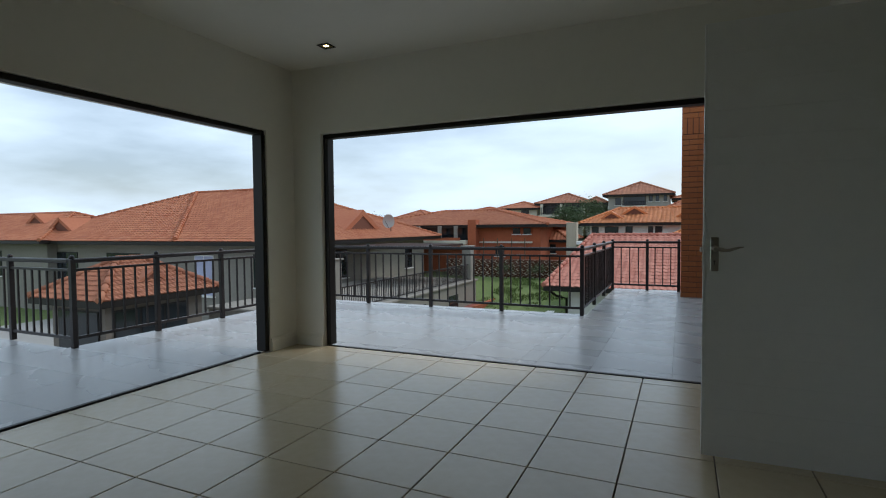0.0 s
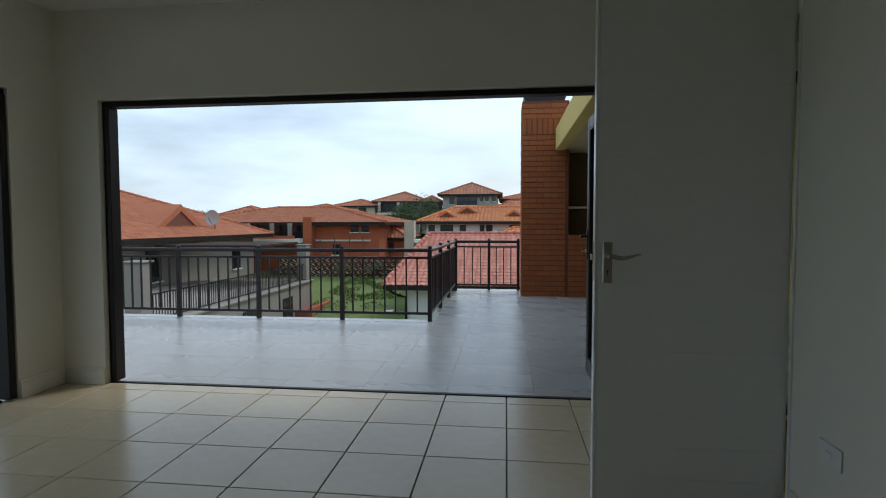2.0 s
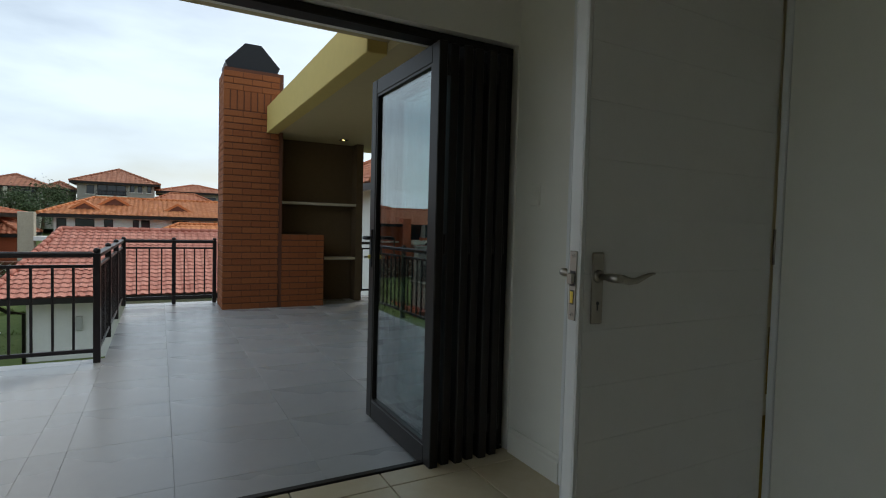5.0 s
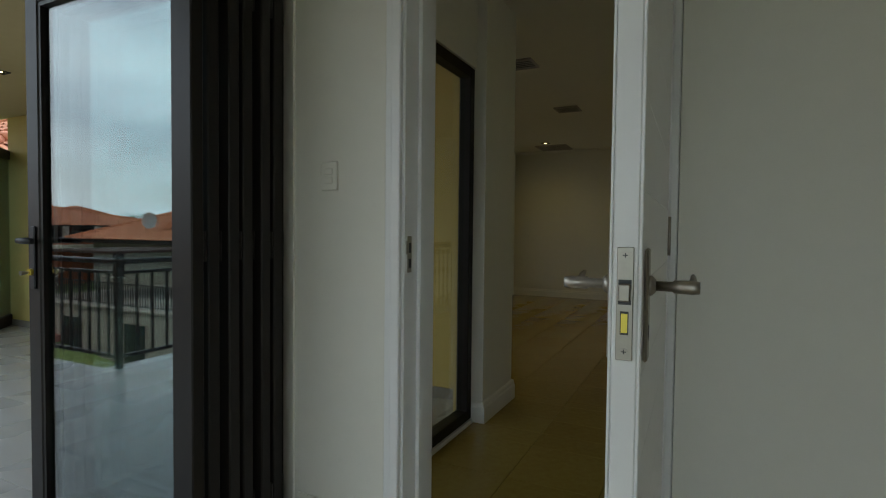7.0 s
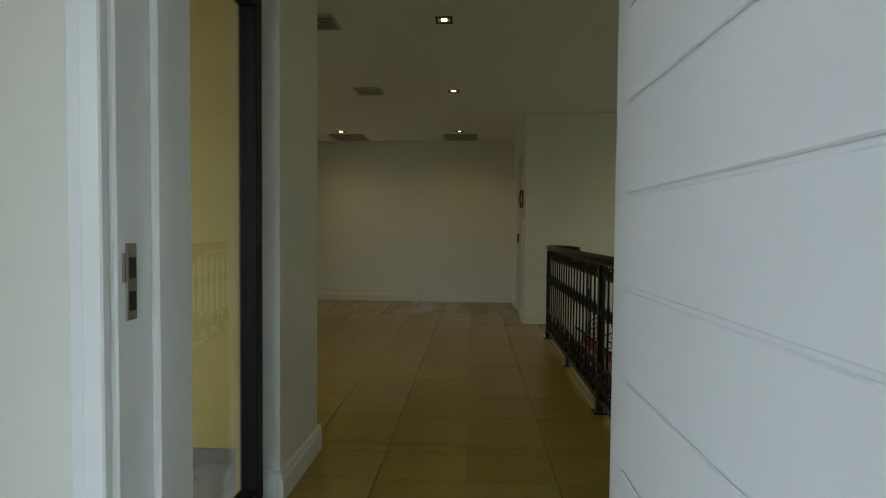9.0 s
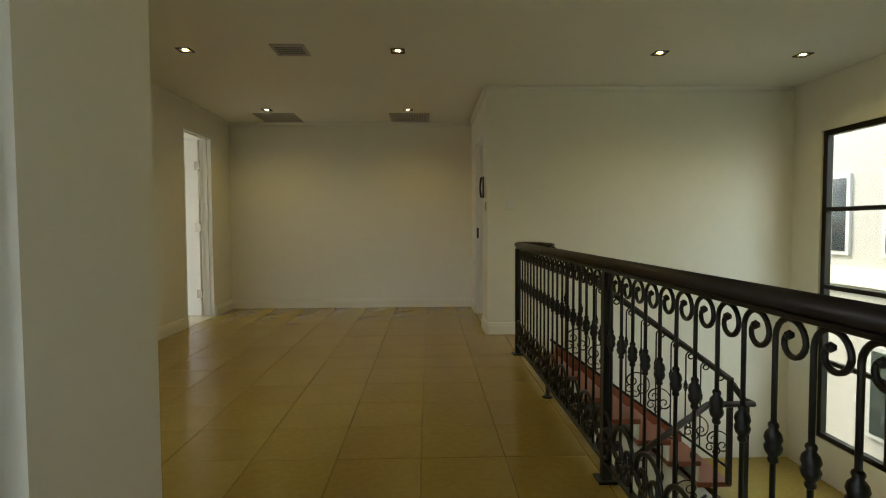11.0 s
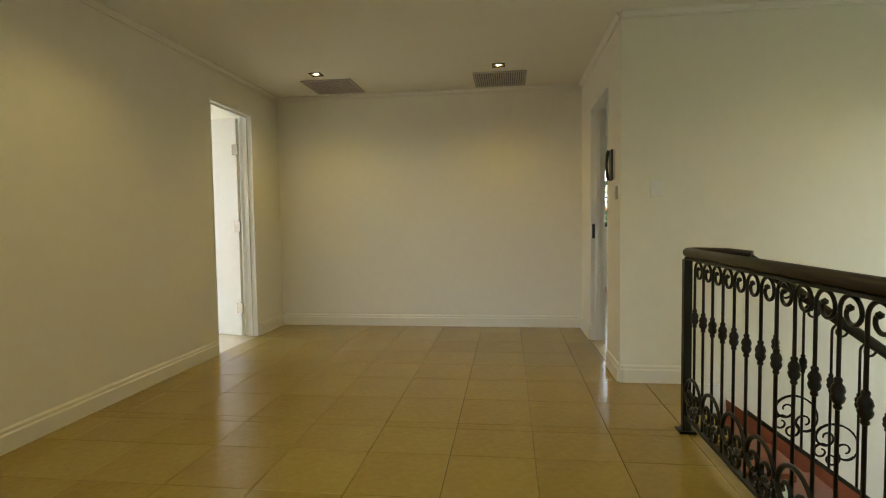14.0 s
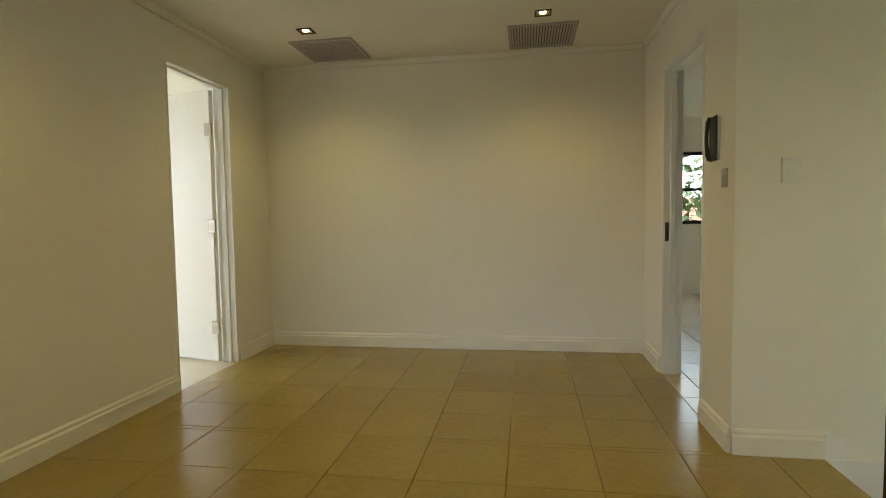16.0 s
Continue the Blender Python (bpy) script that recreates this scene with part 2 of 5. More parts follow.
def structure(name, bm, mat, label):
    return tagged(part(name, bm, mat), label, "", "", "structure")


def thing(name, label, category, group="", at=(0, 0, 0)):
    ob = new(name)
    ob.location = at
    ob.empty_display_size = 0.1
    return tagged(ob, label, category, group)


def wall_rows(axis, a0, a1, b0, b1, z0, z1, openings):
    """Boxes of a wall that runs along axis from a0 to a1, b0 to b1 thick; openings: a from, a to, z from, z to."""
    cuts = sorted({a0, a1, *[v for o in openings for v in o[:2]]})
    rows = []
    for u, v in zip(cuts, cuts[1:]):
        holes = sorted([o[2:] for o in openings if o[0] <= u and o[1] >= v])
        low = z0
        for h0, h1 in holes:
            if h0 > low:
                rows.append((u, v, low, h0))
            low = h1
        if low < z1:
            rows.append((u, v, low, z1))
    return [(u, v, b0, b1, p, q) if axis == "x" else (b0, b1, u, v, p, q) for u, v, p, q in rows]


# ---- the large structure ----
CEIL1, CEIL2, LINTEL = 2.60, 2.45, 1.988
XW, YN = -4.30, -0.04           # inner faces of the living room's west and north walls
XD, XL, DS, DN = -0.09, 0.11, -1.309, -0.478   # the door wall's two faces, and its doorway
structure("wall_north", boxes((-4.42, -3.98, YN, 0.095, -0.4, LINTEL), (-0.10, XL, YN, 0.22, -0.4, LINTEL), (-4.60, XL, YN, 0.22, LINTEL, 3.0)), M["wall"], "white plastered wall round the wide balcony opening")
# unseen south of about y -2.4; closed from -3.4 to cut the side light
structure("wall_west", boxes((-4.42, XW, -0.40, YN, -0.4, LINTEL), (-4.60, XW, -8.0, -3.4, -0.4, LINTEL), (-4.60, XW, -8.0, YN, LINTEL, 3.0)), M["wall"], "white plastered wall with the side balcony opening")
structure("wall_east", boxes(*wall_rows("y", -8.0, YN, XD, XL, -3.6, 3.0, [(DS, DN, -0.4, 2.09)]), (XL, XL + 0.03, -4.72, DS - 0.1, -3.6, 2.449)), M["wall"], "white plastered wall with the doorway to the landing")
structure("wall_south", boxes((-4.60, 0.14, -8.2, -8.0, -0.4, 3.0)), M["wall"], "plain white wall behind")
structure("ceiling", boxes((XW, XD, -8.0, YN, CEIL1, CEIL1 + 0.2)), M["ceiling"], "white painted living room ceiling")
structure("floor_slab", boxes((-4.39, 0.0, -8.2, 0.02, -0.4, -0.012)), M["grout"], "tiled living room floor on a dark grouted bed")

# landing and stairwell
YH, XF, XE, YS = 1.56, 7.215, 5.375, -1.64   # north wall, far wall, stairwell's east wall, doorway wall
structure("wall_landing_north", boxes(*wall_rows("x", 1.64, 8.4, YH, YH + 0.12, -0.4, 2.8, [(5.90, 6.64, -0.4, 2.16)])), M["wall"], "white landing wall with an open bedroom doorway")
structure("wall_landing_far", boxes((XF, XF + 0.12, YS - 0.12, YH, -0.4, 2.8)), M["wall"], "plain white wall at the end of the landing")
structure("wall_landing_south", boxes(*wall_rows("x", XE, XF, YS - 0.12, YS, -0.4, 2.8, [(5.80, 6.65, -0.4, 2.10)])), M["wall"], "short white wall with a bedroom doorway")
structure("wall_stair_east", boxes((XE, XE + 0.12, -4.72, YS - 0.12, -3.6, 2.8)), M["wall"], "tall white wall beside the stairs")
structure("wall_stair_south", boxes(*wall_rows("x", 0.07, XE + 0.12, -4.84, -4.72, -3.6, 2.8, [(3.5, 5.0, -0.93, 1.95)])), M["wall"], "white stairwell wall with a tall window")
structure("wall_window_side", boxes(*wall_rows("x", XL, 1.18, -0.215, -0.125, -0.4, 2.8, [(XL, 1.18, 0.012, 1.985)]), (1.18, 1.68, -0.273, -0.10, -0.4, 2.8), (1.64, 1.68, -0.10, 0.05, -0.4, 2.8)), M["wall"], "white wall round a full-height window")
structure("wall_landing_west", boxes(*wall_rows("y", 0.05, YH, 1.64, 1.76, -0.4, 2.8, [(0.40, 1.30, -0.4, 1.975)])), M["wall"], "white wall with a glazed balcony door")
structure("ceiling_landing", boxes((0.07, XF, -4.72, YH, CEIL2, CEIL2 + 0.2)), M["ceiling"], "white painted landing ceiling")
structure("floor_landing_slab", boxes((0.0, 1.66, -1.86, -0.17, -0.3, -0.012), (1.66, 4.45, -1.86, YH, -0.3, -0.012), (4.45, XE, -1.80, YH, -0.3, -0.012), (XE, XF, YS, YH, -0.3, -0.012), (4.45, XE, -2.03, -1.80, -0.3, -0.012), (0.14, 3.2, -4.72, -1.80, -3.6, -3.4), (1.64, 1.66, 0.40, 1.30, -0.3, -0.0121)), M["grout_hall"], "tiled landing floor on a dark grouted bed")

# balcony
structure("balcony_floor", boxes((-6.35, -2.02, 0.02, 2.85, -0.3, -0.05), (-6.35, -4.39, -0.95, 0.02, -0.3, -0.05), (-9.5, -4.39, -8.2, -0.95, -0.3, -0.05), (-2.02, 1.76, 0.02, 5.95, -0.3, -0.05), (0.11, 1.64, -0.13, 0.02, -0.3, -0.051)), M["balcony_joint"], "concrete balcony slab under grey tiles")


# ---- openings: frames, doors, windows ----
def opening_frame(name, rows, label):
    """A dark aluminium frame: a jamb or rail to each box."""
    root = tagged(new(name), label, "door frame", "", "structure")
    for part_name, box in rows:
        part(part_name, bevelled(boxes(box), 0.004), M["bronze"], root)
    return root


opening_frame("door_frame_north", [("head", (-3.98, -0.10, 0.0, 0.09, 1.948, 1.986)), ("jamb", (-3.978, -3.930, 0.0, 0.093, 0.006, 1.948)),
                                   ("jamb", (-0.155, -0.102, 0.0, 0.09, 0.012, 1.948)), ("sill_track", (-3.978, -0.102, -0.008, 0.028, -0.02, 0.006))], "dark bronze folding door frame in the wall")
opening_frame("door_frame_west", [("head", (-4.40, -4.32, -3.4, -0.40, 1.948, 1.986)), ("jamb", (-4.418, -4.31, -0.450, -0.402, 0.006, 1.948)),
                                  ("jamb", (-4.40, -4.31, -3.398, -3.34, 0.012, 1.948)), ("sill_track", (-4.395, -4.36, -3.398, -0.456, -0.02, 0.006))],
              "dark bronze folding door frame in the side wall")


def lever(parent, side, x, y, z, out=0.05, reach=0.11, mat="steel"):
    """A lever handle on the face that looks towards side * y: a collared neck, then a flat grip that reaches along +x and curls up at its tip."""
    bm = bmesh.new()
    tube(bm, [(x, y, z), (x, y + side * 0.004, z), (x, y + side * 0.009, z)], [0.015, 0.014, 0.009], 14)
    part("rose", bm, M[mat], parent)
    bm = bmesh.new()
    tube(bm, [(x, y + side * 0.006, z), (x, y + side * out * 0.55, z), (x, y + side * (out * 0.55 + 0.001), z), (x, y + side * out, z), (x, y + side * (out + 0.009), z)], [0.0068, 0.0072, 0.0092, 0.0098, 0.0085], 14)
    part("neck", bm, M[mat], parent)
    bm = bmesh.new()
    rows = ((0.0, 0.0, 0.0095), (0.014, -0.001, 0.0092), (0.035, -0.006, 0.0082), (0.055, -0.006, 0.0072), (0.078, 0.001, 0.006), (0.097, 0.007, 0.0042), (reach, 0.009, 0.0022))
    tube(bm, [(x + u, y + side * out, z + v) for u, v, r in rows], [r for u, v, r in rows], 12)
    part("grip", bm, M[mat], parent)


def folding_leaf():
    """One glazed leaf, folded out at a right angle to the opening; its base is at the hinge end."""
    root = thing("folding_door_leaf", "dark bronze glazed folding door leaf, folded open onto the balcony", "door", "folding door leaves")
    w, h, d = 0.84, 1.93, 0.042
    part("stile", bevelled(boxes((0, d, 0.0, 0.075, -0.02, h)), 0.004), M["bronze"], root)
    part("stile", bevelled(boxes((0, d, w - 0.075, w, -0.02, h)), 0.004), M["bronze"], root)
    part("top_rail", bevelled(boxes((0.001, d - 0.001, 0.075, w - 0.075, h - 0.085, h)), 0.004), M["bronze"], root)
    part("bottom_rail", bevelled(boxes((0.001, d - 0.001, 0.075, w - 0.075, -0.02, 0.085)), 0.004), M["bronze"], root)
    bead = boxes((0.004, d - 0.004, 0.075, 0.088, 0.085, h - 0.085), (0.004, d - 0.004, w - 0.088, w - 0.075, 0.085, h - 0.085),
                 (0.004, d - 0.004, 0.088, w - 0.088, 0.085, 0.098), (0.004, d - 0.004, 0.088, w - 0.088, h - 0.098, h - 0.085))
    part("glazing_bead", bead, M["bronze"], root)
    p = part("pane", boxes((0.018, 0.024, 0.08, w - 0.08, 0.09, h - 0.09)), M["mirror_pane"], root, "reflective glass with sky reflections")
    p.visible_shadow = False
    for k, z in enumerate((0.12, 0.98, 1.78)):
        bm = bmesh.new()
        tube(bm, [(d + 0.006, 0.012, z), (d + 0.006, 0.012, z + 0.09)], 0.009, 8)
        part("hinge", bm, M["bronze"], root)
    return root


leaf = folding_leaf()
leaf.location = (-0.545, -0.07, 0.0)
for k in range(1, 6):
    copy_thing(leaf, pose(-0.545 + 0.066 * k, -0.07 + 0.012 * (k % 2), 0.0))
# lever handle of the outermost leaf
hroot = leaf
part("lock_plate", bevelled(boxes((-0.008, 0.0, 0.785, 0.815, 0.86, 1.08)), 0.003), M["black_metal"], hroot, "dark narrow lock plate")
bm = bmesh.new()
tube(bm, [(-0.005, 0.80, 1.03), (-0.05, 0.80, 1.03), (-0.055, 0.77, 1.03), (-0.055, 0.70, 1.028)], [0.01, 0.01, 0.011, 0.008], 8)
part("lever", bm, M["black_metal"], hroot)
bm = bmesh.new()
tube(bm, [(-0.005, 0.80, 0.92), (-0.02, 0.80, 0.92)], 0.012, 10)
part("key_cylinder", bm, M["brass"], hroot)
tube_bm = bmesh.new()
tube(tube_bm, [(-0.012, 0.80, 0.92), (-0.045, 0.797, 0.918)], [0.003, 0.009], 6)
part("key", tube_bm, M["steel"], hroot)


def door_frame(name, axis, a0, a1, b0, b1, top, label, trim=0.065, sides=(1, 1), bare=False):
    """White timber lining and trims of a doorway through a wall from b0 to b1, from a0 to a1 along axis."""
    root = tagged(new(name), label, "door frame", "", "structure")

    def put(n, u0, u1, v0, v1, z0, z1):
        row = (u0, u1, v0, v1, z0, z1) if axis == "x" else (v0, v1, u0, u1, z0, z1)
        part(n, bevelled(boxes(row), 0.003), M["gloss_white"], root)
    t = 0.022
    put("jamb", a0 + 0.002, a0 + t, b0 - 0.004, b1 + 0.004, 0, top)
    put("jamb", a1 - t, a1 - 0.002, b0 - 0.004, b1 + 0.004, 0, top)
    put("head", a0 + t, a1 - t, b0 - 0.004, b1 + 0.004, top - t, top - 0.002)
    mid = (b0 + b1) / 2
    put("stop", a0 + t, a0 + t + 0.014, mid - 0.02, mid + 0.02, 0, top - t)
    put("stop", a1 - t - 0.014, a1 - t, mid - 0.02, mid + 0.02, 0, top - t)
    put("stop", a0 + t + 0.014, a1 - t - 0.014, mid - 0.02, mid + 0.02, top - t - 0.014, top - t)
    for s, face, on in ((-1, b0, sides[0]), (1, b1, sides[1])):
        if on:
            for step, thick in ((0.0, 0.012), (0.026, 0.02)):
                v0, v1 = sorted((face + s * 0.0045, face + s * (0.0045 + thick)))
                if not (bare and s < 0):
                    put("trim", a0 - trim + step, a0 + 0.014, v0, v1, 0, top + trim - step) if step else put("trim", a0 - trim, a0 - trim + 0.026, v0, v1, 0, top + trim)
                put("trim", a1 - 0.014, a1 + trim - step, v0, v1, 0, top + trim - step) if step else put("trim", a1 + trim - 0.026, a1 + trim, v0, v1, 0, top + trim)
                put("trim", a0 + 0.014, a1 - 0.014, v0, v1, top - 0.014, top + trim - step) if step else put("trim", a0 - trim + 0.026, a1 + trim - 0.026, v0, v1, top + trim - 0.026, top + trim)
    return root


frame1 = door_frame("door_frame_landing", "y", DS, DN, XD, XL, 2.09, "white moulded timber door frame to the landing", trim=0.045, bare=True)
strike = part("strike_plate", bevelled(boxes((XD + 0.016, XD + 0.040, DN - 0.0252, DN - 0.0215, 0.94, 1.06), (XD + 0.008, XD + 0.016, DN - 0.025, DN - 0.0215, 1.0, 1.045)), 0.001), M["steel"], frame1, "nickel strike plate")
part("strike_hole", boxes((XD + 0.020, XD + 0.036, DN - 0.0262, DN - 0.0248, 0.955, 0.985), (XD + 0.020, XD + 0.036, DN - 0.0262, DN - 0.0248, 1.005, 1.038)), M["dark_plastic"], frame1)
door_frame("door_frame_bedroom_north", "x", 5.90, 6.64, YH, YH + 0.12, 2.16, "white timber bedroom door frame", trim=0.03, sides=(0, 0))
f3 = door_frame("door_frame_bedroom_south", "x", 5.80, 6.65, YS - 0.12, YS, 2.10, "white timber bedroom door frame beside the stairs", trim=0.05, sides=(0, 0))
part("strike_plate", bevelled(boxes((6.622, 6.629, YS - 0.035, YS - 0.01, 0.93, 1.06)), 0.001), M["dark_plastic"], f3, "dark strike plate")


def plank_door(name, label):
    """A white door of horizontal boards, hinge edge at x 0, lock edge at x -W, standing along x."""
    root = tagged(new(name), label, "door", "", "structure")
    W = 0.727
    part("core", bevelled(boxes((-W, 0.0, -0.017, 0.017, 0.012, 2.045)), 0.002), M["gloss_white"], root)
    edges = [0.012] + [0.118 + 0.127 * k for k in range(15)] + [2.045]
    for lo, hi in zip(edges, edges[1:]):
        for s in (-1, 1):
            y0, y1 = sorted((s * 0.0172, s * 0.0212))
            bm = boxes((-W + 0.012, -0.012, y0, y1, lo + (0.0025 if s > 0 else 0.0002), hi - (0.0025 if s > 0 else 0.0002)))
            part("board", bevelled(bm, 0.0022 if s > 0 else 0.0003), M["gloss_white"], root)
    for s in (-1, 1):
        y0, y1 = sorted((s * 0.0172, s * 0.0213))
        part("edge_strip", bevelled(boxes((-W, -W + 0.011, y0, y1, 0.012, 2.045)), 0.001), M["gloss_white"], root)
    plate = part("lock_face", bevelled(boxes((-W - 0.0025, -W + 0.001, -0.011, 0.011, 0.903, 1.057)), 0.001), M["steel"], root, "nickel lock face plate with screws")
    part("latch", bevelled(boxes((-W - 0.013, -W - 0.0025, -0.008, 0.008, 0.984, 1.008)), 0.002), M["steel"], plate)
    part("latch_slot", boxes((-W - 0.0031, -W - 0.0025, -0.0085, 0.0085, 0.979, 1.013)), M["dark_plastic"], plate)
    part("deadbolt", boxes((-W - 0.0042, -W - 0.0032, -0.0042, 0.0042, 0.941, 0.967)), M["brass"], plate, "yellow brass bolt end")
    part("bolt_slot", boxes((-W - 0.0031, -W - 0.0025, -0.0055, 0.0055, 0.938, 0.970)), M["dark_plastic"], plate)
    for z in (0.915, 1.046):
        bm = bmesh.new()
        tube(bm, [(-W - 0.0025, 0, z), (-W - 0.0036, 0, z)], 0.005, 10)
        part("screw", bm, M["steel"], plate)
        part("screw_slot", boxes((-W - 0.0039, -W - 0.0035, -0.0033, 0.0033, z - 0.0007, z + 0.0007), (-W - 0.0039, -W - 0.0035, -0.0007, 0.0007, z - 0.0033, z + 0.0033)), M["dark_plastic"], plate)
    c = -W + 0.048
    for s in (-1, 1):
        y0, y1 = sorted((s * 0.0214, s * 0.0274))
        hp = part("handle_plate", bevelled(boxes((c - 0.018, c + 0.018, y0, y1, 0.895, 1.055)), 0.003), M["steel"], root, "brushed nickel handle plate")
        y0, y1 = sorted((s * 0.0272, s * 0.0282))
        bm = bmesh.new()
        tube(bm, [(c, s * 0.0272, 0.942), (c, s * 0.0282, 0.942)], 0.0045, 10)
        part("keyhole", bm, M["dark_plastic"], hp)
        part("keyhole_slot", boxes((c - 0.002, c + 0.002, y0, y1, 0.926, 0.941)), M["dark_plastic"], hp)
        lever(hp, s, c, s * 0.027, 1.002, 0.056, 0.115)
    for z in (0.25, 1.07, 1.85):
        bm = bmesh.new()
        tube(bm, [(0.004, -0.024, z - 0.05), (0.004, -0.024, z + 0.05)], 0.006, 8)
        part("hinge", bm, M["steel"], root)
    return root


door1 = plank_door("door_1", "white plank-faced timber door standing open into the living room")
door1.matrix_basis = pose(XD - 0.004, -1.264, 0, 0, 0, 0.6)


def plain_door(name, label, width=0.72):
    root = tagged(new(name), label, "door", "", "structure")
    part("leaf", bevelled(boxes((-0.02, 0.02, 0.0, width, 0.012, 2.125)), 0.003), M["gloss_white"], root)
    part("lock_face", bevelled(boxes((-0.012, 0.012, width, width + 0.003, 0.92, 1.08)), 0.001), M["steel"], root)
    for z in (0.28, 1.08, 1.82):
        part("hinge", bevelled(boxes((-0.030, -0.0205, -0.026, 0.05, z - 0.05, z + 0.05)), 0.003), M["steel"], root, "nickel butt hinge")
    return root


door2 = plain_door("door_2", "plain white bedroom door swung open, with nickel hinges")
door2.matrix_basis = pose(6.595, YH + 0.13, 0, 0, 0, -14)


def window_unit(name, axis, a0, a1, b, z0, z1, bars_a, bars_z, label, frame_w=0.05, depth=0.06, mat="bronze", pane="pane"):
    """A framed window in the plane b; bars_a, bars_z: places of the mullions and transoms."""
    root = tagged(new(name), label, "window", "", "structure")

    def box(u0, u1, v0, v1, p, q):
        return boxes((u0, u1, v0, v1, p, q) if axis == "x" else (v0, v1, u0, u1, p, q))
    d = depth / 2
    part("frame_side", bevelled(box(a0, a0 + frame_w, b - d, b + d, z0, z1), 0.003), M[mat], root)
    part("frame_side", bevelled(box(a1 - frame_w, a1, b - d, b + d, z0, z1), 0.003), M[mat], root)
    part("frame_top", bevelled(box(a0 + frame_w, a1 - frame_w, b - d, b + d, z1 - frame_w, z1), 0.003), M[mat], root)
    part("frame_bottom", bevelled(box(a0 + frame_w, a1 - frame_w, b - d, b + d, z0, z0 + frame_w), 0.003), M[mat], root)
    for u in bars_a:
        part("mullion", bevelled(box(u - 0.02, u + 0.02, b - d * 0.7, b + d * 0.7, z0 + frame_w, z1 - frame_w), 0.003), M[mat], root)
    for z in bars_z:
        part("transom", bevelled(box(a0 + frame_w, a1 - frame_w, b - d * 0.72, b + d * 0.72, z - 0.02, z + 0.02), 0.003), M[mat], root)
    us, zs = [a0 + frame_w * 0.8, *bars_a, a1 - frame_w * 0.8], [z0 + frame_w * 0.8, *bars_z, z1 - frame_w * 0.8]
    for u0, u1 in zip(us, us[1:]):
        for p, q in zip(zs, zs[1:]):
            g = part("pane", box(u0, u1, b - 0.003, b + 0.003, p, q), M[pane], root)
            g.visible_shadow = False
    return root


window_unit("window_1", "x", XL + 0.003, 1.177, -0.17, 0.014, 1.983, [], [], "full-height dark-framed window beside the landing door", 0.055, 0.07)
window_unit("window_2", "x", 3.5, 5.0, -4.77, -0.93, 1.95, [4.25], [-0.2, 0.5, 1.22], "tall dark-framed stairwell window with glazing bars")
window_unit("glass_door", "y", 0.403, 1.297, 1.69, 0.0, 1.97, [], [], "dark-framed glazed door in the cream wall", 0.075, 0.06)
bm = bmesh.new()
tube(bm, [(1.66, 0.74, 1.08), (1.61, 0.74, 1.08), (1.60, 0.74, 1.10), (1.60, 0.74, 1.34), (1.61, 0.74, 1.36), (1.66, 0.74, 1.36)], 0.011, 8)
tagged(part("pull_handle", bm, M["steel"], bpy.data.objects["glass_door"]), "curved steel pull handle")


# ---- skirting, cornice ----
def skirting(name, rows, label="white moulded timber skirting along the wall"):
    """Rows: axis, from, to, face of the wall, side into the room."""
    root = tagged(new(name), label, "skirting", "", "structure")
    for axis, a, b, face, s in rows:
        prof = [(face + s * 0.001, 0.0), (face + s * 0.02, 0.0), (face + s * 0.02, 0.085), (face + s * 0.014, 0.095), (face + s * 0.014, 0.108), (face + s * 0.007, 0.12), (face + s * 0.001, 0.12)]
        bm = bmesh.new()
        prism(bm, prof, "x" if axis == "x" else "y", a, b)
        part("board", bm, M["skirting_paint"], root)
    return root


skirting("baseboard_living", [("x", -4.28, -3.985, YN, -1), ("y", -0.395, -0.062, XW, 1), ("y", DN + 0.047, -0.062, XD, -1), ("y", -7.98, -1.325, XD, -1), ("y", -7.98, -4.91, XW, 1), ("x", -4.28, XD - 0.02, -8.0, 1)])
skirting("baseboard_landing", [("x", 1.78, 5.885, YH, -1), ("x", 6.655, 7.19, YH, -1), ("y", YS + 0.02, YH - 0.02, XF, -1), ("x", 6.665, 7.19, YS, 1), ("x", XE, 5.785, YS, 1),
                               ("y", -1.66, YS - 0.0, XE, -1), ("y", -2.03, -1.662, XE, -1), ("x", 1.16, 1.70, -0.273, -1), ("y", -0.273, -0.217, 1.18, -1), ("y", -0.273, 0.048, 1.68, 1), ("y", 0.05, 0.39, 1.76, 1), ("y", 1.31, YH - 0.02, 1.76, 1), ("y", -4.7, -1.83, XL + 0.03, 1)])


def cornice(name, rows):
    root = tagged(new(name), "thin white shadow-line cornice under the ceiling", "cornice", "", "structure")
    for axis, a, b, face, s in rows:
        prof = [(face + s * 0.001, CEIL2 - 0.045), (face + s * 0.012, CEIL2 - 0.045), (face + s * 0.012, CEIL2 - 0.03), (face + s * 0.03, CEIL2 - 0.012), (face + s * 0.03, CEIL2), (face + s * 0.001, CEIL2)]
        bm = bmesh.new()
        prism(bm, prof, axis, a, b)
        part("moulding", bm, M["ceiling"], root)


cornice("cornice_landing", [("x", 1.79, 7.18, YH, -1), ("y", YS + 0.03, YH - 0.03, XF, -1), ("x", XE, 7.18, YS, 1), ("y", -4.69, YS, XE, -1)])


